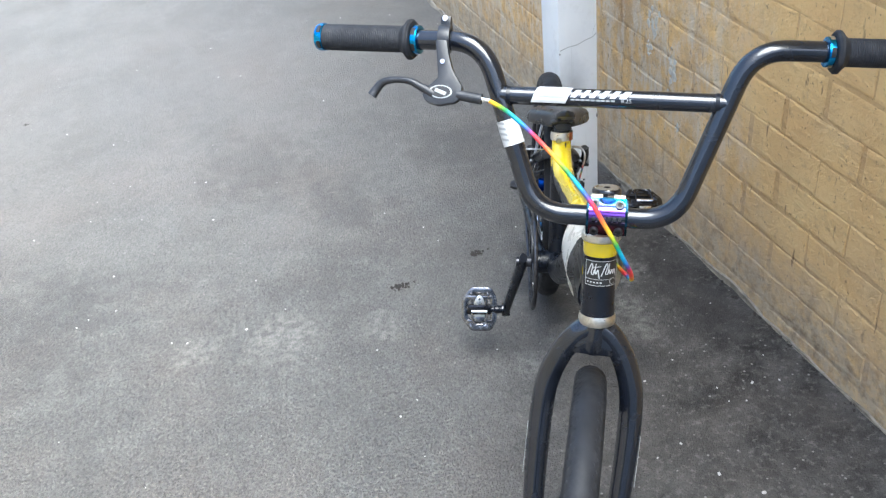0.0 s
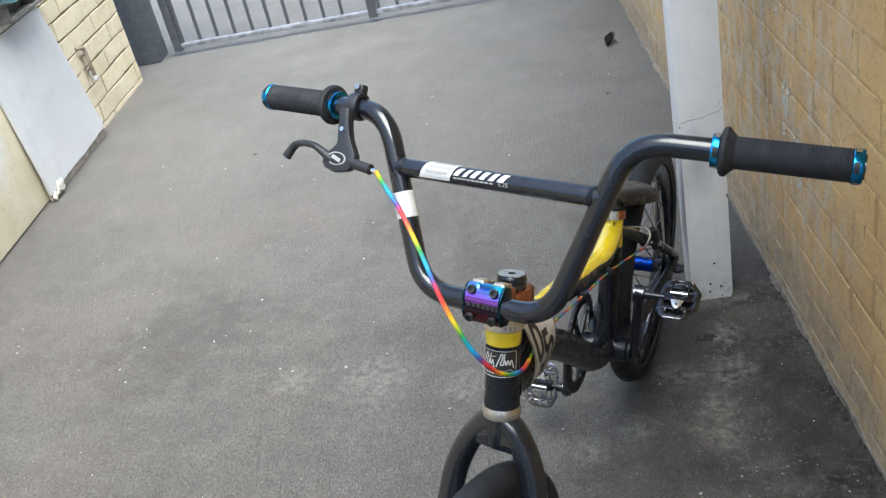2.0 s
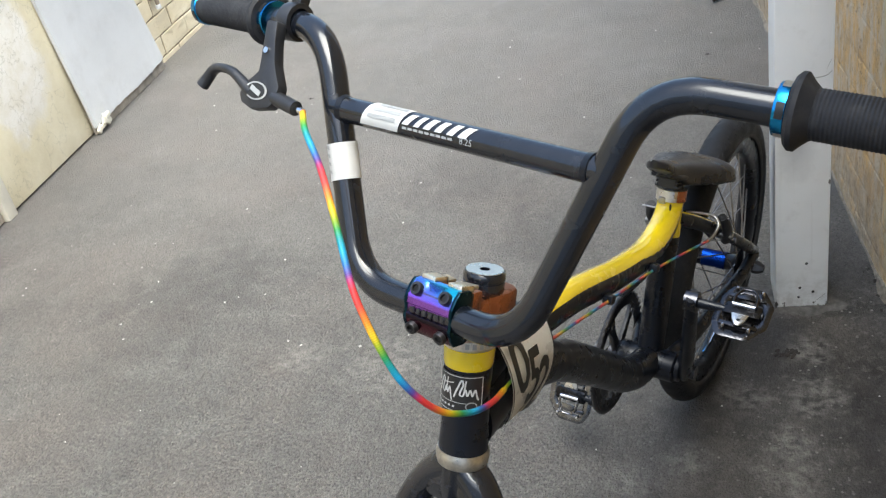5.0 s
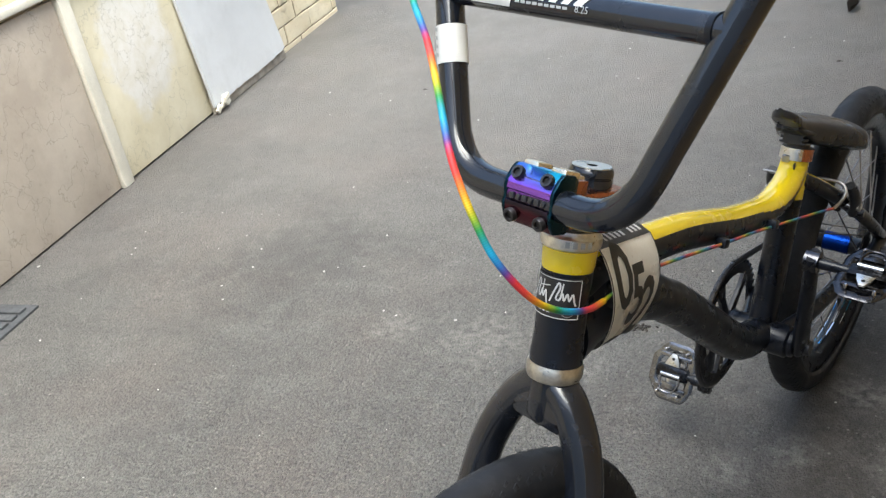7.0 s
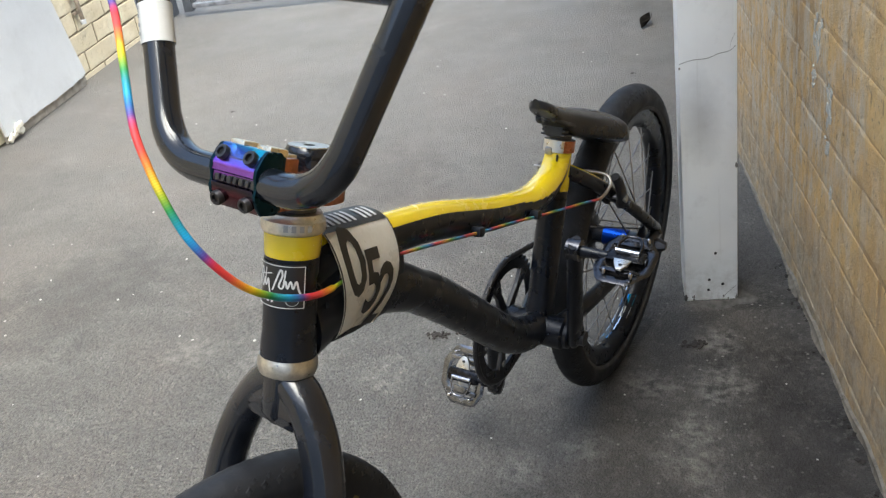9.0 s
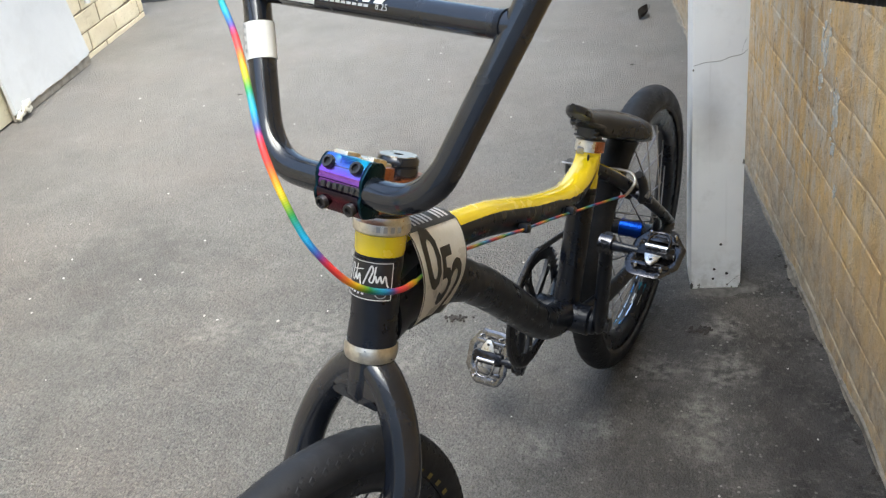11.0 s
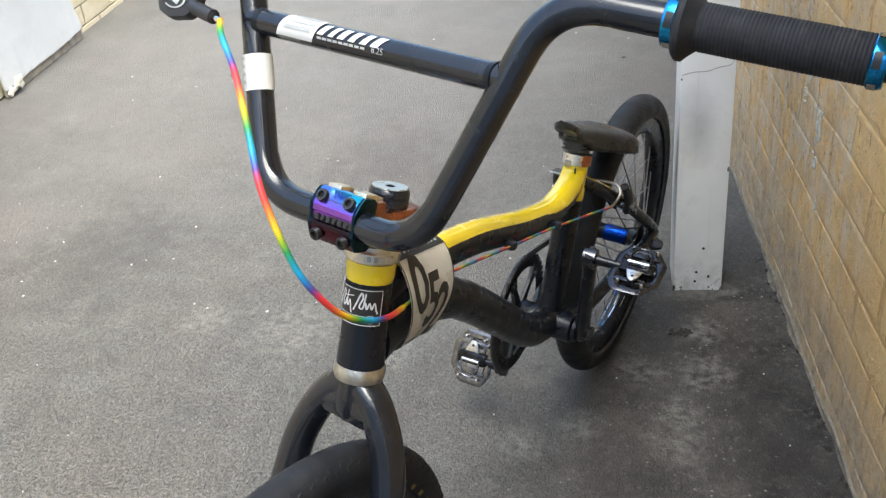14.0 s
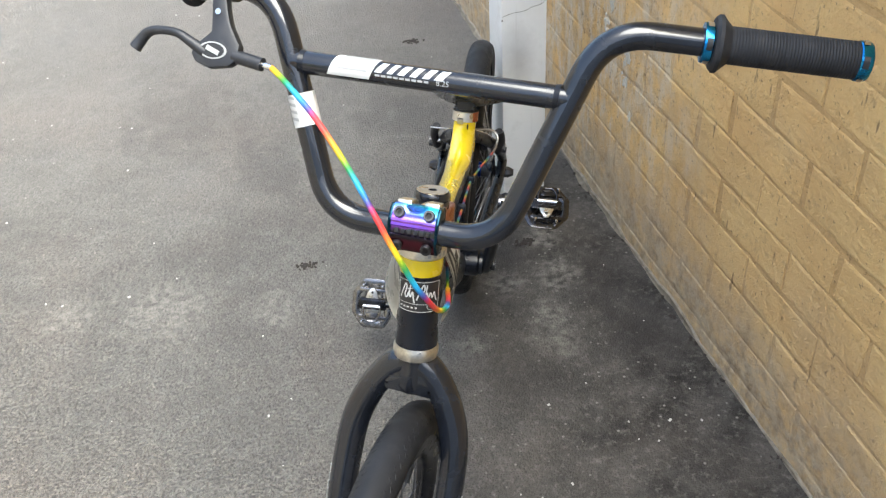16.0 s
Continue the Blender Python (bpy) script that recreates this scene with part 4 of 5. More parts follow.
    def tt_size(t):
        return (0.0165 + 0.002 * math.exp(-((t - 0.85) / 0.12) ** 2), 0.021 - 0.002 * t - 0.055 * max(0.0, t - 0.88)) if t > 0.12 else (0.0185, 0.027 - 0.05 * t)
    part("top_tube", sweep(tt, tt_size, 72, mats=lambda t, k: 0 if abs(k - 0.75) < (0.11 if t < 0.10 else 0.165 + 0.085 * min(1.0, max(0.0, (t - 0.70) / 0.22))) else 1), ["yellow", "frame_black"], bike, "shaped top tube, yellow above and black below")
    dt = spline(plane([(0.006, 0.581), (0.045, 0.577), (0.096, 0.562), (0.147, 0.532), (0.203, 0.488), (0.259, 0.435), (0.318, 0.377), (0.371, 0.326), (0.417, 0.293), (0.467, 0.273)]), 6)
    part("down_tube", sweep(dt, lambda t: (0.0215, 0.034 - 0.012 * min(1, t / 0.35) if t < 0.35 else 0.0235), 28), "frame_black", bike)
    # gusset between the two tubes behind the head tube
    bm = prism([(-0.010, 0.576), (0.025, 0.555), (0.055, 0.545), (0.105, 0.533), (0.144, 0.555), (0.144, 0.582), (0.094, 0.610), (0.008, 0.632)], 0.036, 0.006, Matrix(((0, 0, 1, 0), (1, 0, 0, 0), (0, 1, 0, 0), (0, 0, 0, 1))))
    part("gusset", bm, "frame_black", bike)
    d = Vector((0, 0.070, 0.205)).normalized()
    foot = Vector((0, BB[0] + 0.004, BB[1]))
    part("seat_tube", sweep([foot, foot + d * 0.10, foot + d * 0.175, foot + d * 0.20], lambda t: (0.0178, 0.0195), 24), "frame_black", bike)
    part("seat_tube_top", sweep([foot + d * 0.184, foot + d * 0.202, foot + d * 0.222, foot + d * 0.234], lambda t: 0.0185 if t < 0.4 else 0.0172, 24), "yellow", bike, "yellow painted upper seat tube")
    part("seat_tube_slot", box((0.0022, 0.004, 0.024), move(*(foot + d * 0.224 + Vector((0.006, -0.0165, 0)))), 0.001), "ink", bike, "dark slot below the clamp")
    cl = part("seat_clamp", sweep([foot + d * 0.233, foot + d * 0.2405, foot + d * 0.248], 0.0200, 28, mats=lambda t, k: 1 if k > 0.86 or k < 0.10 else 0), ["silver", "copper"], bike, "polished seat clamp with an orange tint")
    part("clamp_face", box((0.010, 0.006, 0.010), move(*(foot + d * 0.2405 + Vector((-0.006, -0.0192, 0)))), 0.0028), "steel", cl, "silver clamp lug")
    part("clamp_bolt", sweep([foot + d * 0.2405 + Vector((-0.012, 0.021, 0)), foot + d * 0.2405 + Vector((0.026, 0.021, 0))], 0.005, 12), "plastic", cl)
    part("seat_post", sweep([foot + d * 0.21, foot + d * 0.272], 0.0145, 20), "plastic", bike)
    part("bottom_bracket", lathe([(0.017, -0.042), (0.0215, -0.039), (0.0215, 0.039), (0.017, 0.042)], 32, "X", move(0, *BB)), "frame_black", bike)
    for s in (-1, 1):
        part("bearing_cup", lathe([(0.015, 0.0), (0.0185, 0.001), (0.0185, 0.006), (0.014, 0.009)], 28, "X", move(0, *BB) @ turn(0 if s > 0 else 180, "Z") @ move(0.041, 0, 0)), "frame_black", bike)
        stay = spline([(s * 0.012, 0.539, 0.470), (s * 0.026, 0.580, 0.440), (s * 0.042, 0.648, 0.385), (s * 0.054, 0.735, 0.310), (s * 0.056, 0.801, 0.254)], 6)
        part("seat_stay", sweep(stay, lambda t: (0.0085, 0.0105 - 0.002 * t), 16, mats=lambda t, k: 1 if (0.60 < k < 0.86 and t < 0.8) else 0), ["frame_black", "yellow"], bike, "black seat stay with a thin yellow line")
        stay = spline([(s * 0.024, 0.481, 0.272), (s * 0.036, 0.535, 0.268), (s * 0.044, 0.625, 0.259), (s * 0.055, 0.734, 0.251), (s * 0.057, 0.799, 0.249)], 6)
        part("chain_stay", sweep(stay, lambda t: (0.009, 0.015 - 0.004 * t), 16), "frame_black", bike)
        part("dropout", prism([(-0.03, -0.014), (0.02, -0.018), (0.036, -0.008), (0.036, 0.010), (0.010, 0.022), (-0.026, 0.02)], 0.006, 0.0015, Matrix.Translation((s * 0.057, *REAR)) @ Matrix(((0, 0, 1, 0), (1, 0, 0, 0), (0, 1, 0, 0), (0, 0, 0, 1)))), "frame_black", bike)


frame_set()


def number_plate():
    """Ivory race plate wrapped over the frame behind the head tube."""
    def wrap(u, v, lift=0.0):
        # u along the frame, v round from the right foot over the top to the left foot
        s = -1.0 + 2.0 * v
        y = 0.026 + 0.090 * u
        top = 0.662 - 0.36 * (y - 0.03)
        foot = 0.566 - 0.004 * u - 0.016 * u * u
        w = 0.0245 - 0.04 * max(0, y - 0.06) * 0.4
        k = abs(s)
        if k < 0.22:
            a = k / 0.22 * math.pi / 2
            p = Vector((w * math.sin(a), y, top - 0.014 * (1 - math.cos(a))))
            n = Vector((math.sin(a), 0, math.cos(a)))
        else:
            f = (k - 0.22) / 0.78
            p = Vector((w + 0.0105 * math.sin(f * math.pi) ** 0.8 - 0.002 * f * f, y - f * 0.008 - u * (0.012 * f + 0.024 * f ** 3), (top - 0.014) * (1 - f) + foot * f))
            n = Vector((1, 0, 0))
        p = p + n * (0.002 + lift)
        return Vector((p.x if s >= 0 else -p.x, p.y, p.z))
    bm = patch(12, 44, wrap)
    bmesh.ops.solidify(bm, geom=bm.faces[:], thickness=-0.001)
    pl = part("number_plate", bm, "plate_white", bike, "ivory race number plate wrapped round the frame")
    def side(u, f, lift=0.0008):
        return wrap(u, 0.61 + 0.39 * f, lift)
    part("plate_header", patch(10, 3, lambda u, v: side(u, -0.33 + 0.22 * v)), "ink", pl, "black header strip with white print")
    for k in range(11):
        if k == 7:
            continue
        part("header_letter", patch(1, 8, lambda u, v, k=k: side(0.06 + 0.082 * k + 0.040 * u - 0.02 * v, -0.275 + 0.12 * v, 0.0014)), "white", pl)
    part("plate_border", patch(12, 1, lambda u, v: side(0.0 + 0.02 * v, -0.11 + 1.11 * u)), "ink", pl)
    part("plate_border", patch(12, 1, lambda u, v: side(0.98 + 0.02 * v, -0.11 + 1.11 * u)), "ink", pl)
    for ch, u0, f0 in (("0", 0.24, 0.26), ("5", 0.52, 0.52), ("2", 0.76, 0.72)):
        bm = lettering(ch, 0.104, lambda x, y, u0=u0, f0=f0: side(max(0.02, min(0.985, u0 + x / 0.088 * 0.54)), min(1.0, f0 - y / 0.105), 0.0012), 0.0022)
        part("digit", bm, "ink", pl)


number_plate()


def saddle():
    rows = []
    bm = bmesh.new()
    n, seg = 24, 28
    for i in range(n + 1):
        t = i / n
        y = 0.479 + 0.192 * t
        w = 0.017 + 0.043 * (0.5 - 0.5 * math.cos(math.pi * min(1, max(0, (t - 0.20) / 0.70)))) - 0.026 * max(0, (t - 0.84) / 0.16) ** 2
        if t < 0.10:
            w *= 0.25 + 0.75 * math.sqrt(t / 0.10)
        z = 0.589 - 0.088 * t - 0.006 * math.sin(math.pi * t) - 0.010 * max(0, t - 0.85) / 0.15
        drop = 0.009 + 0.020 * min(1.0, t / 0.38) ** 1.3 + 0.004 * max(0.0, t - 0.4)
        ring = []
        for k in range(seg):
            a = 2 * math.pi * k / seg
            s = math.sin(a)
            lift = -drop * (1 - s ** 0.55) if s > 0 else -drop * (1 + 0.30 * abs(s) ** 0.5)
            ring.append(bm.verts.new((w * math.cos(a), y, z + lift)))
        rows.append(ring)
    for a, b in zip(rows, rows[1:]):
        for k in range(seg):
            bm.faces.new((a[k], a[(k + 1) % seg], b[(k + 1) % seg], b[k]))
    bm.faces.new(rows[0])
    bm.faces.new(rows[-1])
    sd = part("saddle", bm, "saddle", bike, "black plastic-skinned race saddle, nose up", smooth=60)
    part("saddle_clamp", box((0.026, 0.034, 0.034), move(0, 0.548, 0.530) @ turn(-22, "X"), 0.005), "plastic", sd)
    for k in range(5):
        part("clamp_ridge", box((0.032 - 0.0008 * k, 0.038, 0.0030), move(0, 0.545 + 0.002 * k, 0.516 + 0.0050 * k) @ turn(-22, "X"), 0.0014), "plastic", sd)
    for s in (-1, 1):
        part("rail", sweep(spline([(s * 0.010, 0.508, 0.553), (s * 0.018, 0.530, 0.538), (s * 0.020, 0.578, 0.516), (s * 0.028, 0.628, 0.500), (s * 0.030, 0.653, 0.500)], 5), 0.0035, 10), "plastic", sd)


saddle()


def stem_and_bars():
    STEM = move(0, 0, RING) @ turn(-16, "X") @ turn(-9.6, "Z") @ move(0.0085, -0.0611, 0.1638) @ turn(-3, "X") @ move(0, 0.051, -0.160)
    body = [(-0.021, -0.046), (0.021, -0.046), (0.0195, -0.012), (0.0235, 0.010), (0.021, 0.026), (0.012, 0.031), (-0.012, 0.031), (-0.021, 0.026), (-0.0235, 0.010), (-0.0195, -0.012)]
    st = part("stem", prism(body, 0.027, 0.003, STEM @ move(0, 0, 0.148)), "copper", bike, "oil-slick anodised front-load stem")
    part("stem_top", prism([(-0.019, -0.047), (-0.0035, -0.047), (-0.0035, -0.026), (-0.017, -0.022)], 0.004, 0.001, STEM @ move(0, -0.002, 0.1700) @ turn(-8, "X")), "gold_top", st, "bare gold top facet")
    part("stem_top", prism([(0.0035, -0.047), (0.019, -0.047), (0.017, -0.022), (0.0035, -0.026)], 0.004, 0.001, STEM @ move(0, -0.002, 0.1700) @ turn(-8, "X")), "gold_top", st, "bare gold top facet")
    part("steerer_cap", lathe([(0.0172, 0.156), (0.0180, 0.158), (0.0180, 0.1690), (0.0172, 0.1695), (0.0172, 0.1702), (0.0182, 0.1710), (0.0182, 0.1745), (0.0168, 0.1772), (0.0050, 0.1774), (0.0045, 0.174)], 36, at=STEM @ move(0.001, 0.004, 0)), "black_gloss", st, "round black steerer cap with a bolt hole")
    part("cap_top", lathe([(0.0045, 0.1775), (0.0160, 0.1775), (0.0160, 0.1781), (0.0045, 0.1781)], 36, at=STEM @ move(0.001, 0.004, 0), closed=True), "silver", st, "polished cap face")
    # front plate, slightly bowed, with four socket bolts
    F = STEM @ move(0, -0.051, 0.160) @ turn(-5, "X") @ move(0.0045, 0, -0.002)
    side = Matrix(((0, 0, 1, 0), (1, 0, 0, 0), (0, 1, 0, 0), (0, 0, 0, 1)))
    m = 40
    prof = []
    for k in range(m + 1):
        z = -0.0225 + 0.045 * k / m
        ridge = 0.0006 * (1 if (k // 3) % 2 else 0) if 0.60 < k / m < 0.84 else 0.0
        groove = 0.0016 if 0.38 < k / m < 0.56 else 0.0
        prof.append((-math.sqrt(0.0222 ** 2 - (0.80 * z) ** 2) - ridge + groove, z))

    def waist(x, k):
        # the top edge is cut away between the bolts
        y, z = prof[k]
        dip = 0.0045 * max(0.0, 1 - (x / 0.0095) ** 2) * max(0.0, k / m - 0.86) / 0.14
        return (x, y, z - dip)
    bm = bmesh.new()
    xs = [-0.0215 + 0.043 * i / 16 for i in range(17)]
    fr = [[bm.verts.new(waist(x, k)) for k in range(m + 1)] for x in xs]
    bk = [[bm.verts.new((x, min(-0.004, y + 0.007), z - (waist(x, k)[1] - y))) for k, (y, z) in enumerate(prof)] for x in (xs[0], xs[-1])]
    for a, b in zip(fr, fr[1:]):
        for k in range(m):
            bm.faces.new((a[k], b[k], b[k + 1], a[k + 1]))
    for a, b in ((bk[0], fr[0]), (fr[-1], bk[1]), (bk[1], bk[0])):
        for k in range(m):
            bm.faces.new((a[k], b[k], b[k + 1], a[k + 1]))
    for k in (0, m):
        bm.faces.new([bk[0][k]] + [r[k] for r in fr] + [bk[1][k]])
    fp = part("faceplate", bm, "stem_face", st, "purple and blue oil-slick front plate", at=F, smooth=30)
    for x in (-0.0145, 0.0145):
        for z, y, tip in ((0.0155, -0.0185, -24), (-0.0160, -0.0190, 20)):
            at = F @ move(x, y, z) @ turn(tip, "X")
            bt = part("bolt", lathe([(0.0050, 0.006), (0.0056, -0.002), (0.0050, -0.0038), (0.0031, -0.0038), (0.0029, -0.0008)], 20, "Y", at), "dark_steel", st, "dark socket bolt")
            part("bolt_socket", lathe([(0.0033, -0.0018), (0.0001, -0.0018)], 6, "Y", at), "ink", bt)
    for x in (-0.0135, 0.0135):
        part("stem_ear", box((0.0145, 0.018, 0.0065), F @ move(x, 0.0005, 0.0215) @ turn(-6, "X"), 0.0018), "gold_top", st, "bare gold boss behind the upper bolt")
        part("stem_flank", box((0.012, 0.016, 0.016), F @ move(x * 1.15, 0.012, 0.0100), 0.002), "copper", st, "copper flank of the stem clamp")
    for k in range(6):
        part("raised_letter", box((0.0034 if k % 2 else 0.0042, 0.0016, 0.0046), F @ move(-0.0155 + 0.0062 * k, -0.0213, -0.0014) @ turn(14 if k % 2 else -10, "Y"), 0.0006), "dark_steel", fp, "worn dark raised lettering")
    rim = [(y - 0.0006, z) for y, z in prof[::4]] + [(-0.001, 0.0222), (0.004, 0.0185), (0.004, -0.0185), (-0.001, -0.0222)]
    for e in (-1, 1):
        part("cheek", prism(rim, 0.0032, 0.0008, F @ move(e * 0.0229, 0, 0) @ side), "stem_cheek", fp, "dark teal side of the front plate")

    def half(s):
        return fillet([(0, 0, 0), (s * 0.083, 0, 0), (s * 0.153, 0.002, 0.2010), (s * 0.3707, 0.0379, 0.2000)], (0.060, 0.058), 10)
    line = [p for p in reversed(half(-1))] + half(1)[1:]
    hb = part("handlebar", sweep(line, lambda t: 0.0125 if 0.40 < t < 0.60 else 0.0120, 24, ref=(0, 1, 0)), "black_gloss", bike, "tall gloss black handlebar", at=BAR)
    xb = [(-0.1300, 0.0, 0.1397), (0.1300, 0.0, 0.1397)]
    part("crossbar", sweep(xb, 0.0108, 24, ref=(0, 1, 0)), "black_gloss", hb, at=BAR)
    for s in (-1, 1):
        part("weld", sweep([(s * 0.1175, 0.0, 0.1397), (s * 0.1200, 0.0, 0.1397), (s * 0.1225, 0.0, 0.1397)], lambda t: 0.0111 + 0.0008 * t, 24, ref=(0, 1, 0)), "frame_black", hb, at=BAR)
    # white decal and print along the front of the crossbar
    def over(x, a, lift=0.0006):
        r = 0.0108 + lift
        return BAR @ Vector((x, -r * math.cos(radians(a)), 0.1397 + r * math.sin(radians(a))))
    dc = part("decal", patch(3, 12, lambda u, v: over(-0.093 + 0.041 * u + 0.010 * v, -35 + 135 * v)), "white", hb, "white slanted crossbar decal")
    for k in range(3):
        part("decal_stripe", patch(3, 3, lambda u, v, k=k: over(-0.084 + 0.030 * u + 0.01 * k / 3, 2 + 30 * k + 17 * v, 0.0012)), "decal_grey", dc)
    # raised block print: slanted plain bars
    for k, (x, w) in enumerate(((-0.044, 0.010), (-0.032, 0.008), (-0.022, 0.010), (-0.0105, 0.010), (0.0015, 0.010), (0.0125, 0.012))):
        part("print_bar", patch(3, 4, lambda u, v, x=x, w=w: over(x + 0.66 * w * u + 0.007 * v - 0.003, 6 + 50 * v, 0.0006)), "white", hb)
    for k in range(9):
        part("small_print", patch(2, 2, lambda u, v, k=k: over(-0.046 + 0.0058 * k + 0.0046 * u, -13 + 10 * v, 0.0006)), "decal_grey", hb)
    bm = lettering("8.25", 0.0072, lambda x, y: over(0.018 + x, -6 + y / 0.0113 * 57, 0.0007))
    part("size_print", bm, "decal_grey", hb, "small printed size mark")
    # white band round the right-hand leg
    lo, hi = Vector((-0.083, 0, 0)), Vector((-0.153, 0.002, 0.2010))
    a, b = lo.lerp(hi, 0.405), lo.lerp(hi, 0.55)
    bd = part("band", sweep([a, (a + b) / 2, b], 0.0130, 24, ref=(0, 1, 0), caps=False), "white", hb, "white sticker band with faded print", at=BAR)
    ax = (b - a).normalized()
    for k in range(4):
        p = a.lerp(b, 0.15 + 0.22 * k)
        part("band_print", patch(4, 1, lambda u, v, p=p: BAR @ (p + ax * 0.003 * v + Vector((0.0136 * math.cos(radians(-150 + 50 * u)), 0.0136 * math.sin(radians(-150 + 50 * u)), 0)))), "decal_grey", bd)
    for s in (-1, 1):
        e0, e1 = Vector((s * 0.2267, 0.0142, 0.2007)), Vector((s * 0.3707, 0.0379, 0.2000))
        def at_(f):
            return e0.lerp(e1, f)
        pts = [at_(0.12 + 0.80 * k / 92) for k in range(93)]
        gp = part("grip", sweep(pts, lambda t: 0.0158 + (0.00045 if int(round(t * 92)) % 2 else 0.0), 24, ref=(0, 1, 0)), "rubber", bike, "ribbed black rubber grip", at=BAR, smooth=22)
        ax = (e1 - e0).normalized()
        q = ax.to_track_quat("Z", "Y").to_matrix().to_4x4()
        part("flange", lathe([(0.0158, 0.0), (0.022, 0.0005), (0.0245, 0.003), (0.0245, 0.006), (0.020, 0.010), (0.0165, 0.014)], 32, at=BAR @ Matrix.Translation(at_(0.10)) @ q), "rubber", gp)
        part("lock_ring", lathe([(0.0125, -0.0085), (0.0168, -0.008), (0.0172, -0.006), (0.0172, -0.001), (0.0160, 0.0)], 32, at=BAR @ Matrix.Translation(at_(0.10)) @ q), "cyan", gp, "blue anodised lock ring")
        for k in range(5):
            for f, z0 in ((0.10, -0.0062), (0.92, 0.0016)):
                R = BAR @ Matrix.Translation(at_(f)) @ q @ turn(72 * k + 20, "Z")
                part("ring_print", patch(4, 1, lambda u, v: R @ Vector((0.0175 * math.cos(0.6 * u), 0.0175 * math.sin(0.6 * u), z0 + 0.0050 * v))), "silver" if k % 2 else "ink", gp)
        part("lock_ring", lathe([(0.0160, 0.0), (0.0170, 0.001), (0.0172, 0.007), (0.0160, 0.010), (0.0060, 0.011)], 32, at=BAR @ Matrix.Translation(at_(0.92)) @ q), "cyan", gp, "blue anodised end ring")


stem_and_bars()


def brake_lever():
    LEV = BAR @ move(0.0005, 0.0080, 0.2025) @ turn(-13, "X") @ move(0, 0.002, -0.192)
    lv = part("brake_lever", prism([(-0.172, 0.118), (-0.180, 0.112), (-0.200, 0.108), (-0.214, 0.112), (-0.220, 0.120), (-0.212, 0.132), (-0.202, 0.142), (-0.205, 0.165), (-0.208, 0.186), (-0.194, 0.186), (-0.190, 0.167), (-0.184, 0.150), (-0.172, 0.132)], 0.012, 0.003, LEV @ move(0, -0.022, 0) @ turn(90, "X") @ Matrix.Diagonal((1, 1, -1, 1))), "plastic", bike, "matt black two-finger brake lever")
    part("lever_clamp", lathe([(0.0122, -0.007), (0.0165, -0.007), (0.0170, -0.005), (0.0170, 0.005), (0.0165, 0.007), (0.0122, 0.007)], 28, "X", LEV @ move(-0.2012, -0.002, 0.192), closed=True), "plastic", lv)
    part("clamp_lug", box((0.013, 0.012, 0.012), LEV @ move(-0.2012, -0.002, 0.213), 0.003), "plastic", lv)
    part("clamp_bolt", lathe([(0.0035, -0.008), (0.0035, 0.004)], 12, "Y", LEV @ move(-0.2012, -0.004, 0.215)), "steel", lv)
    part("pivot_rivet", lathe([(0.0028, -0.0066), (0.0026, 0.004)], 14, "Y", LEV @ move(-0.197, -0.0235, 0.160)), "chrome", lv, "bright pivot pin")
    blade = spline([(-0.206, -0.024, 0.122), (-0.222, -0.026, 0.130), (-0.236, -0.027, 0.136), (-0.256, -0.024, 0.137), (-0.270, -0.020, 0.134), (-0.278, -0.018, 0.126), (-0.283, -0.018, 0.118)], 6)
    part("lever_blade", sweep(blade, lambda t: (0.0060 - 0.0015 * math.sin(math.pi * t), 0.0062 - 0.0022 * math.sin(math.pi * t)), 14, ref=(0, 1, 0)), "plastic", lv, "curved lever blade with hooked tip", at=LEV)
    def oval(r, y):
        bm = bmesh.new()
        bm.faces.new([bm.verts.new(LEV @ Vector((-0.197 + r * 0.0115 * math.cos(k * math.pi / 14), y, 0.1245 + r * 0.0065 * math.sin(k * math.pi / 14)))) for k in range(28)])
        return bm
    bd = part("badge", oval(1.22, -0.0290), "decal_grey", lv, "pale oval badge")
    part("badge_core", oval(1.02, -0.0294), "ink", bd)
    part("badge_mark", box((0.0140, 0.0004, 0.0044), LEV @ move(-0.197, -0.0297, 0.1245) @ turn(20, "Y"), 0.0), "decal_grey", bd)
    ax = Vector((0.040, -0.002, -0.006))
    a = Vector((-0.178, -0.023, 0.1225))
    part("barrel_adjuster", sweep([a, a + ax * 0.25, a + ax * 0.27, a + ax * 0.55, a + ax * 0.58, a + ax * 0.75], lambda t: 0.0048 if int(t * 9) % 3 else 0.0064, 14, ref=(0, 1, 0)), "plastic", lv, at=LEV)
    part("ferrule", sweep([a + ax * 0.74, a + ax * 1.0], 0.0030, 12, ref=(0, 1, 0)), "chrome", lv, at=LEV)
    return LEV @ (a + ax * 0.98)


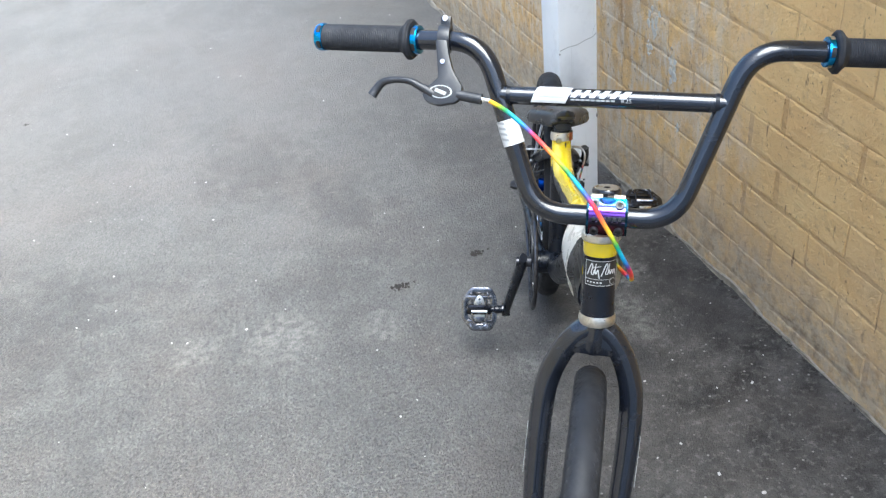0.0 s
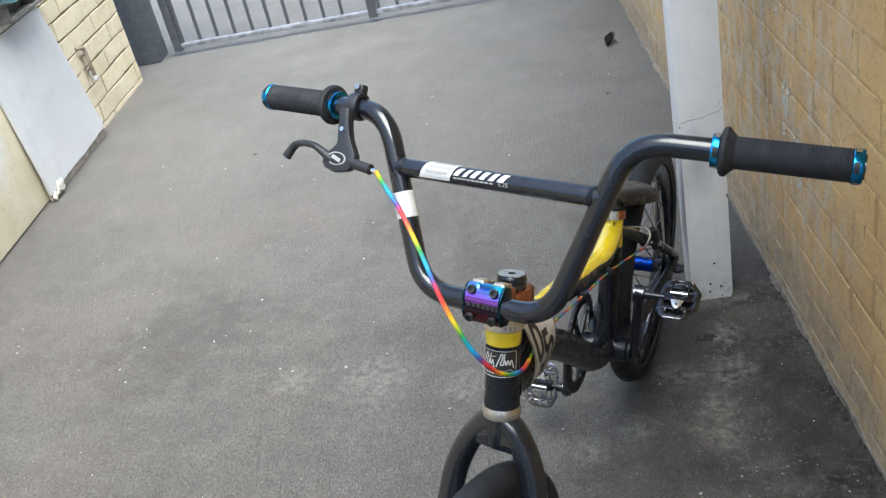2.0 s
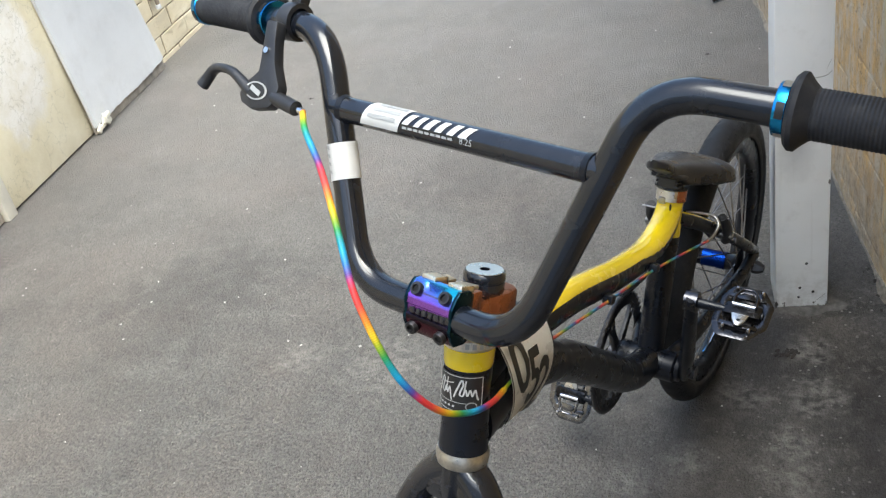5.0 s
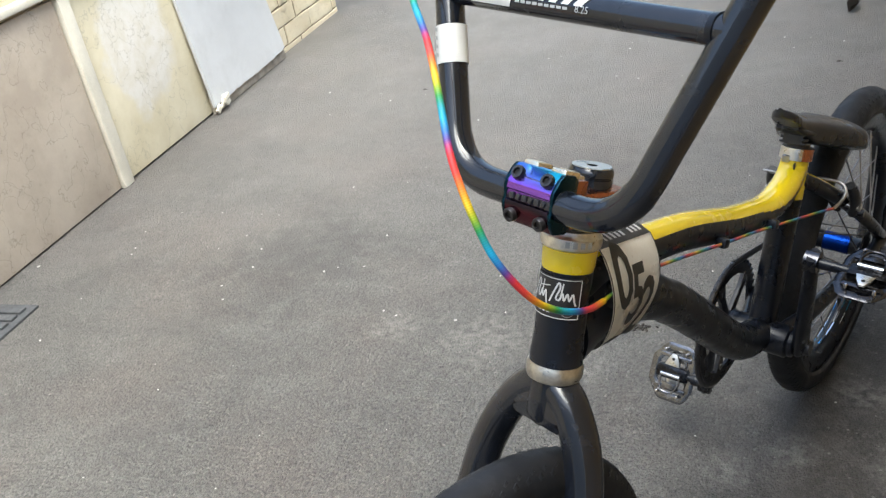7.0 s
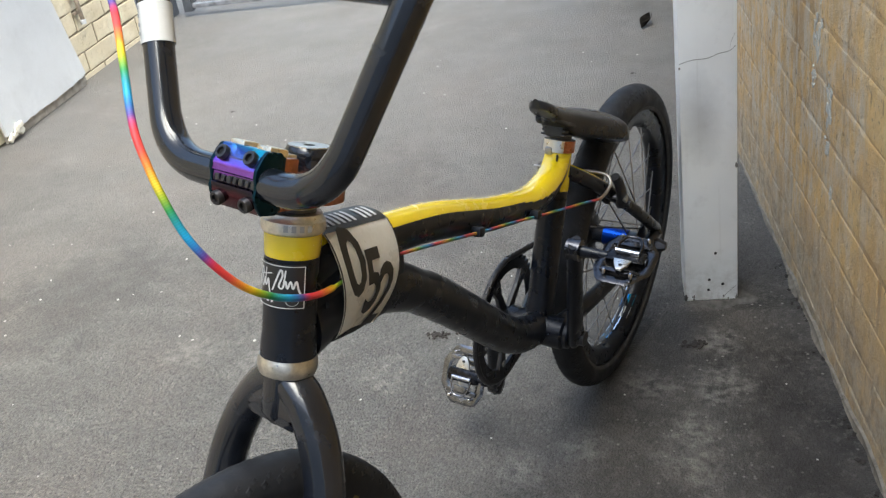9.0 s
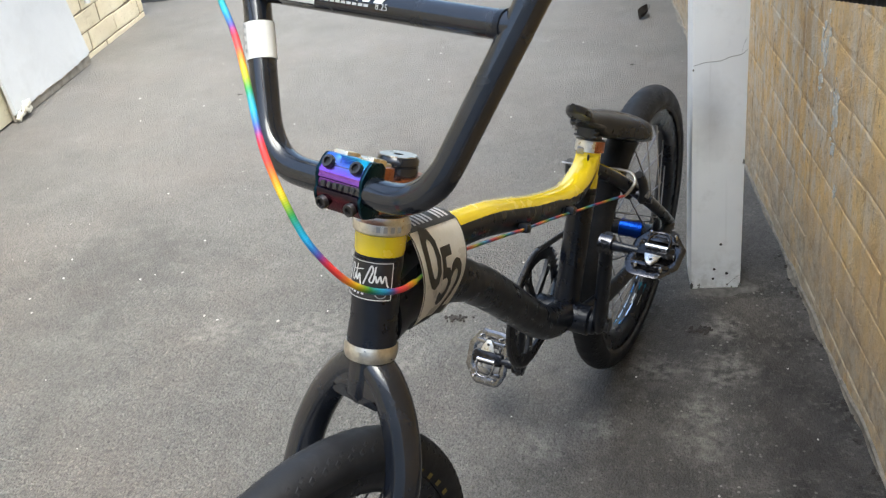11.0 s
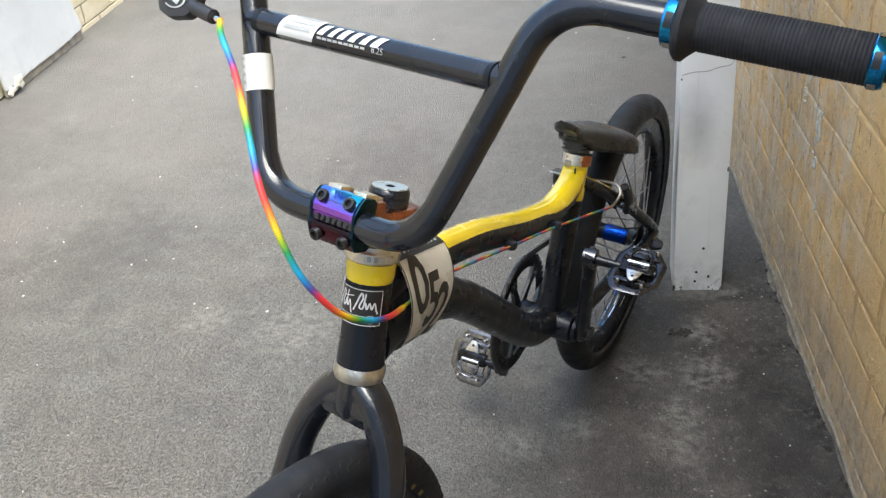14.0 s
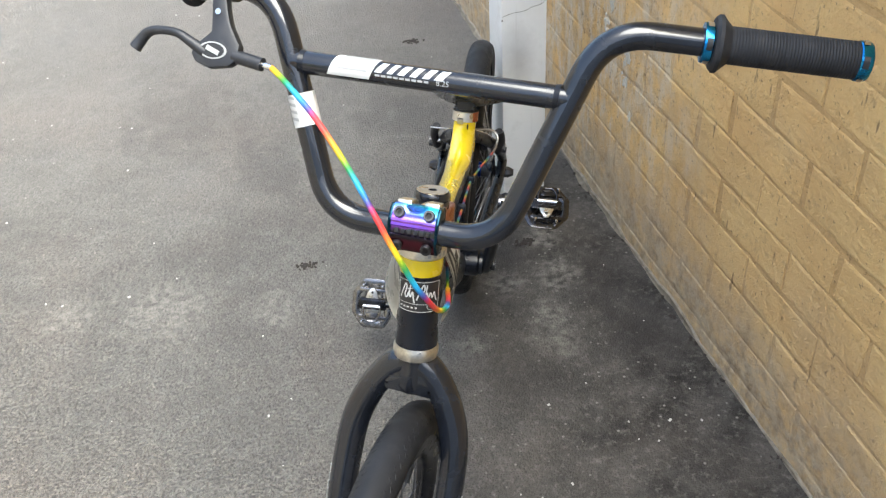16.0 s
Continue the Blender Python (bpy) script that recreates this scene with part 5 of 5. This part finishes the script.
def cables():
    start = brake_lever()
    pts = [start, (-0.120, 0.003, 0.854), (-0.091, -0.021, 0.838), (-0.057, -0.055, 0.815), (-0.028, -0.085, 0.789), (-0.014, -0.094, 0.768), (-0.001, -0.099, 0.747), (0.011, -0.099, 0.723), (0.022, -0.092, 0.700), (0.029, -0.077, 0.676), (0.033, -0.056, 0.656), (0.035, -0.034, 0.641), (0.034, -0.010, 0.628), (0.031, 0.012, 0.619), (0.0285, 0.034, 0.613), (0.024, 0.070, 0.604), (0.021, 0.105, 0.591), (0.021, 0.145, 0.576), (0.0215, 0.214, 0.549), (0.022, 0.279, 0.523), (0.022, 0.357, 0.493), (0.023, 0.425, 0.466), (0.031, 0.486, 0.446), (0.040, 0.536, 0.431), (0.046, 0.570, 0.420)]
    part("brake_cable", sweep(spline(pts, 8), lambda t: 0.0027 if t < 0.42 else 0.0017, 12, ref=(1, 0, 0)), "rainbow", bike, "rainbow-coloured braided brake cable")
    for p in ((0.022, 0.279, 0.523), (0.0235, 0.422, 0.469)):
        part("cable_guide", box((0.012, 0.014, 0.011), move(p[0] - 0.001, p[1], p[2] + 0.001) @ turn(-24, "X"), 0.003), "frame_black", bike)
    nd = part("brake_noodle", sweep(spline([(0.046, 0.572, 0.419), (0.050, 0.588, 0.423), (0.0505, 0.601, 0.430), (0.042, 0.607, 0.437), (0.026, 0.603, 0.441), (0.006, 0.595, 0.443)], 6), 0.0022, 12), "steel", bike, "bent chrome brake noodle")
    part("noodle_boot", sweep([(0.006, 0.595, 0.443), (-0.020, 0.595, 0.441)], 0.0036, 10, ref=(0, 1, 0)), "rubber", nd)
    part("cable_end", sweep([(-0.018, 0.595, 0.441), (-0.060, 0.603, 0.436)], 0.0012, 8, ref=(0, 1, 0)), "steel", nd)
    for s in (-1, 1):
        arm = part("brake_arm", sweep(spline([(s * 0.052, 0.641, 0.380), (s * 0.055, 0.634, 0.394), (s * 0.056, 0.626, 0.410), (s * 0.054, 0.620, 0.424), (s * 0.051, 0.615, 0.432)], 5), lambda t: (0.0070, 0.0100 - 0.004 * t), 12), "plastic", bike, "black linear-pull brake arm")
        part("brake_pad", box((0.010, 0.052, 0.012), move(s * 0.028, 0.637, 0.390) @ turn(-45, "X"), 0.003), "rubber", arm)
        part("pad_bolt", sweep([(s * 0.030, 0.630, 0.394), (s * 0.056, 0.630, 0.394), (s * 0.057, 0.630, 0.394), (s * 0.064, 0.630, 0.394)], lambda t: 0.0035 if t < 0.8 else 0.0058, 12, ref=(0, 1, 0)), "steel", arm, "bright pad bolt")
        part("pivot_bolt", sweep([(s * 0.046, 0.642, 0.379), (s * 0.066, 0.642, 0.379)], 0.0050, 12, ref=(0, 1, 0)), "dark_steel", arm)
        part("arm_bolt", sweep([(s * 0.048, 0.617, 0.430), (s * 0.060, 0.617, 0.430)], 0.0028, 12, ref=(0, 1, 0)), "dark_steel", arm)


cables()


def fork():
    fk = part("fork", sweep([(0, 0, -0.004), (0, 0, -0.024), (0, 0, -0.040), (0, 0, -0.050)], lambda t: 0.0190 if t < 0.9 else 0.012, 28, ref=(1, 0, 0)), "black_gloss", bike, "gloss black fork with curved legs", at=FORK)
    part("crown", prism([(-0.019, -0.006), (0.019, -0.006), (0.036, -0.036), (0.034, -0.045), (0.024, -0.0505), (-0.024, -0.0505), (-0.034, -0.045), (-0.036, -0.036)], 0.032, 0.011, FORK @ turn(90, "X")), "black_gloss", fk)
    for s in (-1, 1):
        leg = spline([(s * 0.006, 0.0000, -0.0130), (s * 0.0235, 0.0000, -0.0270), (s * 0.0425, 0.0000, -0.0580), (s * 0.0555, -0.0022, -0.0980), (s * 0.0595, -0.0073, -0.1445), (s * 0.0595, -0.0166, -0.2064), (s * 0.0575, -0.0280, -0.2683), (s * 0.0545, -0.0385, -0.3158), (s * 0.0535, -0.0425, -0.3344)], 6)
        lg = part("leg", sweep(leg, lambda t: (0.0158 - 0.004 * max(0, t - 0.5) - 0.06 * max(0, t - 0.92), 0.0172 - 0.006 * max(0, t - 0.5)), 22), "black_gloss", fk, at=FORK)
        part("dropout", prism([(-0.009, 0.034), (0.009, 0.034), (0.013, 0.004), (0.010, -0.016), (-0.010, -0.016), (-0.013, 0.004)], 0.006, 0.0015, FORK @ move(s * 0.0535, -0.0425, -0.3345) @ Matrix(((0, 0, 1, 0), (1, 0, 0, 0), (0, 1, 0, 0), (0, 0, 0, 1)))), "black_gloss", lg)
        for k in range(7):
            part("print_block", box((0.0006, 0.006, 0.0085), FORK @ move(s * 0.0757, -0.012 - 0.0017 * k, -0.165 - 0.0105 * k), 0.0), "decal_grey", lg)
            part("print_core", box((0.0006, 0.004, 0.0060), FORK @ move(s * 0.0761, -0.012 - 0.0017 * k, -0.165 - 0.0105 * k), 0.0), "ink", lg)


fork()


def wheel(name, label, at, hub_mat, hub_w):
    """A 20-inch wheel about the origin, its axle along x."""
    R = 0.256 if name.startswith("front") else 0.240
    rim_r = R - 0.043
    rim = [(rim_r - 0.016, -0.0125), (rim_r - 0.004, -0.0155), (rim_r + 0.006, -0.0155), (rim_r + 0.006, -0.012), (rim_r - 0.002, -0.010), (rim_r - 0.002, 0.010), (rim_r + 0.006, 0.012), (rim_r + 0.006, 0.0155), (rim_r - 0.004, 0.0155), (rim_r - 0.016, 0.0125), (rim_r - 0.021, 0.006), (rim_r - 0.021, -0.006)]
    w = part(name, lathe(rim, 96, "X", at, closed=True), "frame_black", bike, label)
    ty = []
    for k in range(25):
        a = radians(-128 + 256 * k / 24)
        ty.append((R - 0.0225 + 0.0225 * math.cos(a), 0.0225 * math.sin(a) * 1.0))
    tyre = part("tyre", lathe(ty, 128, "X", at, closed=True), "tyre", w, "dusty black slick-centre tyre")
    if name.startswith("rear"):
        part("sidewall_band", lathe([(R - 0.0315, 0.0213), (R - 0.0365, 0.0194), (R - 0.0370, 0.0188), (R - 0.0320, 0.0205)], 96, "X", at, closed=True), "sidewall_grey", tyre)
    # shoulder tread: rows of small slanted blocks
    bm = bmesh.new()
    rows = ((1, 38, 0.0035), (1, 54, 0.0055), (-1, 38, 0.0035), (-1, 54, 0.0055))
    for sg, ang, ln in rows:
        for k in range(96):
            th = 2 * math.pi * (k + (0.5 if ang == 54 else 0)) / 96
            a = radians(ang) * sg
            q = at @ turn(math.degrees(th), "X") @ move(0, 0, R - 0.0225) @ turn(math.degrees(a), "Y") @ move(0, 0, 0.0225) @ turn(25 * sg, "Z")
            vs = [bm.verts.new(q @ Vector(p)) for p in ((-ln / 2, -0.0036, -0.0006), (ln / 2, -0.0036, -0.0006), (ln / 2, 0.0036, -0.0006), (-ln / 2, 0.0036, -0.0006), (-ln / 2 * 0.7, -0.0024, 0.00032), (ln / 2 * 0.7, -0.0024, 0.00032), (ln / 2 * 0.7, 0.0024, 0.00032), (-ln / 2 * 0.7, 0.0024, 0.00032))]
            for f in ((4, 5, 6, 7), (0, 1, 5, 4), (1, 2, 6, 5), (2, 3, 7, 6), (3, 0, 4, 7)):
                bm.faces.new([vs[i] for i in f])
    part("tread", bm, "tyre", tyre)["kind"] = "stuff"
    for s in (-1, 1) if name.startswith("front") else ():
        for k in range(6):
            th = radians(-26 - 6 * k) if s > 0 else radians(220 + 6 * k)
            q = at @ turn(math.degrees(th), "X")
            part("tyre_print", patch(2, 1, lambda u, v: q @ Vector((s * (0.0222 - 0.001 * v), (u - 0.5) * 0.008, R - 0.030 - 0.006 * v + 0.0005))), "decal_yellow", tyre)
    hub = [(0.004, -hub_w - 0.012), (0.0075, -hub_w - 0.012), (0.0095, -hub_w + 0.003), (0.029, -hub_w + 0.006), (0.0305, -hub_w + 0.0085), (0.0185, -hub_w + 0.012), (0.0140, -hub_w + 0.018), (0.0120, 0), (0.0140, hub_w - 0.018), (0.0185, hub_w - 0.012), (0.0305, hub_w - 0.0085), (0.029, hub_w - 0.006), (0.0095, hub_w - 0.003), (0.0075, hub_w + 0.012), (0.004, hub_w + 0.012)]
    hb = part("hub", lathe(hub, 32, "X", at), "frame_black" if name.startswith("rear") else hub_mat, w, "wheel hub with a blue anodised sleeve")
    part("hub_sleeve", lathe([(0.0125, -0.020), (0.0150, -0.019), (0.0145, 0.0), (0.0150, 0.019), (0.0125, 0.020)], 32, "X", at), hub_mat, hb, "blue anodised sleeve")
    for s in (-1, 1):
        part("axle_nut", lathe([(0.004, 0.0), (0.0105, 0.0), (0.0105, 0.008), (0.006, 0.018), (0.002, 0.018)], 6, "X", at @ turn(0 if s > 0 else 180, "Z") @ move(0.056 if name.startswith("front") else 0.062, 0, 0)), hub_mat if name.startswith("front") else "dark_steel", w)
    one = None
    for k in range(32):
        s, lean = (1 if k % 2 else -1), (1 if (k // 2) % 2 else -1)
        a0 = 360 * k / 32
        a1 = a0 + lean * 58
        p0 = Vector((s * (hub_w - 0.007), -0.0235 * math.sin(radians(a1)), 0.0235 * math.cos(radians(a1))))
        p1 = Vector((s * 0.001, -(rim_r - 0.018) * math.sin(radians(a0)), (rim_r - 0.018) * math.cos(radians(a0))))
        d = p1 - p0
        if one is None:
            one = part("spoke", sweep([(0, 0, 0), (0, 0, d.length)], 0.0011, 6, ref=(1, 0, 0)), "spoke_steel" if name.startswith("rear") else "dark_steel", w)
            ob = one
        else:
            ob = one.copy()
            scene.collection.objects.link(ob)
        ob.matrix_local = at @ Matrix.Translation(p0) @ d.to_track_quat("Z", "Y").to_matrix().to_4x4()
    # sky reflections on the inner rim, laid on as bright patches near the bottom
    glint_rng = random.Random(7)
    for k in range(8):
        q, wide, tall = at @ turn(157 + 7.5 * k + glint_rng.uniform(-2, 2), "X"), glint_rng.uniform(5.5, 9.5), glint_rng.uniform(0.55, 1.0)
        part("rim_sticker", patch(4, 2, lambda u, v: q @ turn(wide * (u - 0.5) + 1.6 * v, "X") @ Vector((-0.0105 + 0.0210 * v * tall, 0, rim_r - 0.0222 + 0.0042 * abs(2 * v * tall - 1)))), ("chrome", "white", "cyan", "chrome")[k % 4], w, "bright patch standing in for sky reflected in the rim")
    part("valve", sweep([(0, 0, -(rim_r - 0.02)), (0, 0, -(rim_r - 0.055))], 0.0035, 10, ref=(1, 0, 0)), "rubber", w, at=at @ turn(150 if name.startswith("front") else 20, "X"))
    return w


M["spoke_steel"] = plain("spoke_steel", (0.26, 0.26, 0.27), 0.34, 1.0, var=0.2, bump=0.1)
M["decal_yellow"] = plain("worn_yellow_print", (0.12, 0.092, 0.02), 0.6, var=0.3, bump=0.0)
wheel("front_wheel", "20-inch black front wheel with blue hub", Matrix.Translation(FRONT) @ FORK.to_3x3().to_4x4(), "blue", 0.042)
wheel("rear_wheel", "20-inch black rear wheel with blue hub", Matrix.Translation((0, *REAR)) @ turn(0, "X"), "blue", 0.048)


def drivetrain():
    C = Matrix.Translation((-0.046, *BB))
    # toothed ring
    bm = bmesh.new()
    n, r0 = 44, 0.0875
    outer, inner = [], []
    for k in range(n * 4):
        th = 2 * math.pi * k / (n * 4)
        r = r0 + (0.003 if k % 4 in (1, 2) else -0.003)
        outer.append((r * math.cos(th), r * math.sin(th)))
        inner.append((0.070 * math.cos(th), 0.070 * math.sin(th)))
    vo = [[bm.verts.new(C @ Vector((x, a, b))) for a, b in outer] for x in (-0.002, 0.002)]
    vi = [[bm.verts.new(C @ Vector((x, a, b))) for a, b in inner] for x in (-0.002, 0.002)]
    m = n * 4
    for k in range(m):
        j = (k + 1) % m
        bm.faces.new((vo[0][k], vo[0][j], vi[0][j], vi[0][k]))
        bm.faces.new((vo[1][k], vi[1][k], vi[1][j], vo[1][j]))
        bm.faces.new((vo[0][k], vo[1][k], vo[1][j], vo[0][j]))
        bm.faces.new((vi[0][k], vi[0][j], vi[1][j], vi[1][k]))
    cr = part("chainring", bm, "frame_black", bike, "black toothed chainring")
    for k in range(5):
        part("spider_arm", prism([(-0.009, 0.012), (0.009, 0.012), (0.006, 0.050), (0.012, 0.073), (-0.012, 0.073), (-0.006, 0.050)], 0.006, 0.0015, C @ turn(72 * k + 20, "X") @ Matrix(((0, 0, 1, 0), (1, 0, 0, 0), (0, 1, 0, 0), (0, 0, 0, 1)))), "plastic", cr)
        part("ring_bolt", lathe([(0.005, -0.004), (0.005, 0.004)], 14, "X", C @ turn(72 * k + 20, "X") @ move(0, 0, 0.064)), "chrome", cr)
    # chain round ring and sprocket
    path = []
    for k in range(25):
        a = radians(80 + 200 * k / 24)
        path.append((-0.046, BB[0] + 0.0875 * math.cos(a), BB[1] + 0.0875 * math.sin(a)))
    for k in range(13):
        a = radians(-80 + 160 * k / 12)
        path.append((-0.046, REAR[0] + 0.034 * math.cos(a), REAR[1] + 0.034 * math.sin(a)))
    path.append(path[0])
    pts = [Vector(p) for p in path]
    dense = []
    for a, b in zip(pts, pts[1:]):
        k = max(1, int((b - a).length / 0.0063))
        dense += [a.lerp(b, i / k) for i in range(k)]
    dense.append(pts[-1])
    part("chain", sweep(dense, lambda t: (0.0040, 0.0048 if int(t * len(dense)) % 2 else 0.0034), 8, ref=(1, 0, 0), caps=False), "dark_steel", bike, "dark steel chain")
    part("sprocket", lathe([(0.012, -0.003), (0.034, -0.0015), (0.034, 0.0015), (0.012, 0.003)], 32, "X", move(-0.046, *REAR)), "steel", bike)
    part("crank_axle", sweep([(-0.068, *BB), (0.068, *BB)], 0.0100, 20, ref=(0, 1, 0)), "dark_steel", bike)
    u = Vector((0, -0.053, 0.166))
    for s in (1, -1):
        e = Vector((0, *BB)) + (u if s > 0 else -u)
        a = Vector((s * 0.060 - 0.006, *BB))
        b = Vector((s * 0.083 - 0.009, e.y, e.z))
        arm = part("crank_arm", sweep([a - (b - a) * 0.07, a, a.lerp(b, 0.3), a.lerp(b, 0.7), b, b + (b - a) * 0.07], lambda t: (0.0100 - 0.002 * t, 0.0165 - 0.003 * t) if 0.03 < t < 0.97 else (0.007, 0.011), 18), "frame_black", bike, "black crank arm")
        part("pedal_eye", lathe([(0.006, -0.009), (0.0135, -0.008), (0.0135, 0.008), (0.006, 0.009)], 20, "X", Matrix.Translation(b)), "cage_alloy", arm, "dull polished crank end")
        part("crank_bolt", lathe([(0.002, -0.006), (0.0095, -0.006), (0.0095, 0.006), (0.002, 0.006)], 20, "X", Matrix.Translation(a + Vector((s * 0.006, 0, 0)))), "dark_steel", arm)
        pedal(b, s)


def pedal(b, s):
    """Clip-in pedal: six-sided alloy cage, spindle body, clip plates and spring bails on both faces."""
    # one pedal's brighter reflections are put into a paler copy of the cage alloy
    cage = "cage_alloy" if s > 0 else "cage_pale"
    P = Matrix.Translation(b + Vector((0.014 if s > 0 else 0.0, 0, 0))) @ (turn(0, "Z") if s > 0 else turn(180, "Z")) @ turn(-62 if s < 0 else 8, "X") @ Matrix.Diagonal((0.76 if s > 0 else 0.84, 0.80 if s > 0 else 0.84, 0.84, 1))
    pd = part("pedal", sweep([(-0.016 if s > 0 else 0.006, 0, 0), (0.018, 0, 0), (0.020, 0, 0), (0.026, 0, 0), (0.028, 0, 0), (0.095, 0, 0)], lambda t: (0.0085 if t < 0.12 else 0.0105 if t < 0.24 else 0.0070), 16, ref=(0, 1, 0)), "frame_black", bike, "clip-in pedal with an open six-sided cage", at=P)
    hexa = [(0.030, -0.026), (0.040, -0.046), (0.080, -0.046), (0.099, -0.020), (0.099, 0.020), (0.080, 0.046), (0.040, 0.046), (0.030, 0.026)]
    loop = fillet([(x, y, 0) for x, y in hexa + hexa[:1]], (0.007,) * 7, 3)
    part("cage", sweep(loop, lambda t: (0.0021, 0.0085), 10, ref=(0, 0, 1)), cage, pd, at=P)
    for y in (-0.030, 0.030):
        part("cage_web", box((0.060, 0.008, 0.010), P @ move(0.064, y, 0), 0.002), cage, pd)
    part("axle_body", box((0.060, 0.026, 0.017), P @ move(0.064, 0, 0), 0.006), "plate_dark", pd)
    for f in (1, -1):
        S = P @ move(0.128, 0, 0) @ turn(180, "Z") @ (Matrix() if f > 0 else turn(180, "X"))
        part("clip_plate", prism([(0.050, 0.014), (0.078, 0.014), (0.074, 0.026), (0.068, 0.036), (0.060, 0.036), (0.054, 0.026)], 0.0035, 0.001, S @ move(0, 0, 0.0105)), "silver", pd, "bright worn clip plate")
        part("plate_hole", lathe([(0.0028, 0.0), (0.0001, 0.0)], 12, "Z", S @ move(0.064, 0.027, 0.0125)), "ink", pd)
        part("spring", sweep([(0.046, -0.004, 0.011), (0.082, -0.004, 0.011)], lambda t: 0.0048 if int(t * 30) % 2 else 0.0040, 12, ref=(0, 1, 0)), "clip_steel", pd, "coiled clip spring", at=S)
        part("bail", sweep(spline([(0.046, -0.006, 0.010), (0.047, -0.022, 0.012), (0.054, -0.034, 0.013), (0.064, -0.036, 0.013), (0.074, -0.034, 0.013), (0.081, -0.022, 0.012), (0.082, -0.006, 0.010)], 4), 0.0024, 10, ref=(0, 0, 1)), cage, pd, at=S)
        part("jaw", prism([(0.054, -0.030), (0.074, -0.030), (0.078, -0.018), (0.050, -0.018)], 0.0035, 0.001, S @ move(0, 0, 0.0095)), cage, pd)
        for x in (0.044, 0.084):
            for y in (-0.040, 0.040):
                part("cage_pin", lathe([(0.0030, 0.0), (0.0030, 0.0100), (0.0016, 0.0115)], 8, "Z", S @ move(x, y, 0)), "clip_steel", pd)


M["clip_steel"] = plain("clip_steel", (0.50, 0.50, 0.52), 0.18, 1.0, var=0.4, scale=60, fine=260, bump=0.5)
M["cage_alloy"] = plain("worn_cage_alloy", (0.070, 0.070, 0.076), 0.20, 1.0, var=0.5, scale=60, fine=260, bump=0.6)
M["cage_pale"] = plain("lit_cage_alloy", (0.21, 0.21, 0.22), 0.20, 1.0, var=0.5, scale=60, fine=260, bump=0.6)
M["plate_dark"] = plain("dull_grey_alloy", (0.035, 0.035, 0.038), 0.25, 1.0, var=0.5, scale=60, fine=260, bump=0.6)
drivetrain()
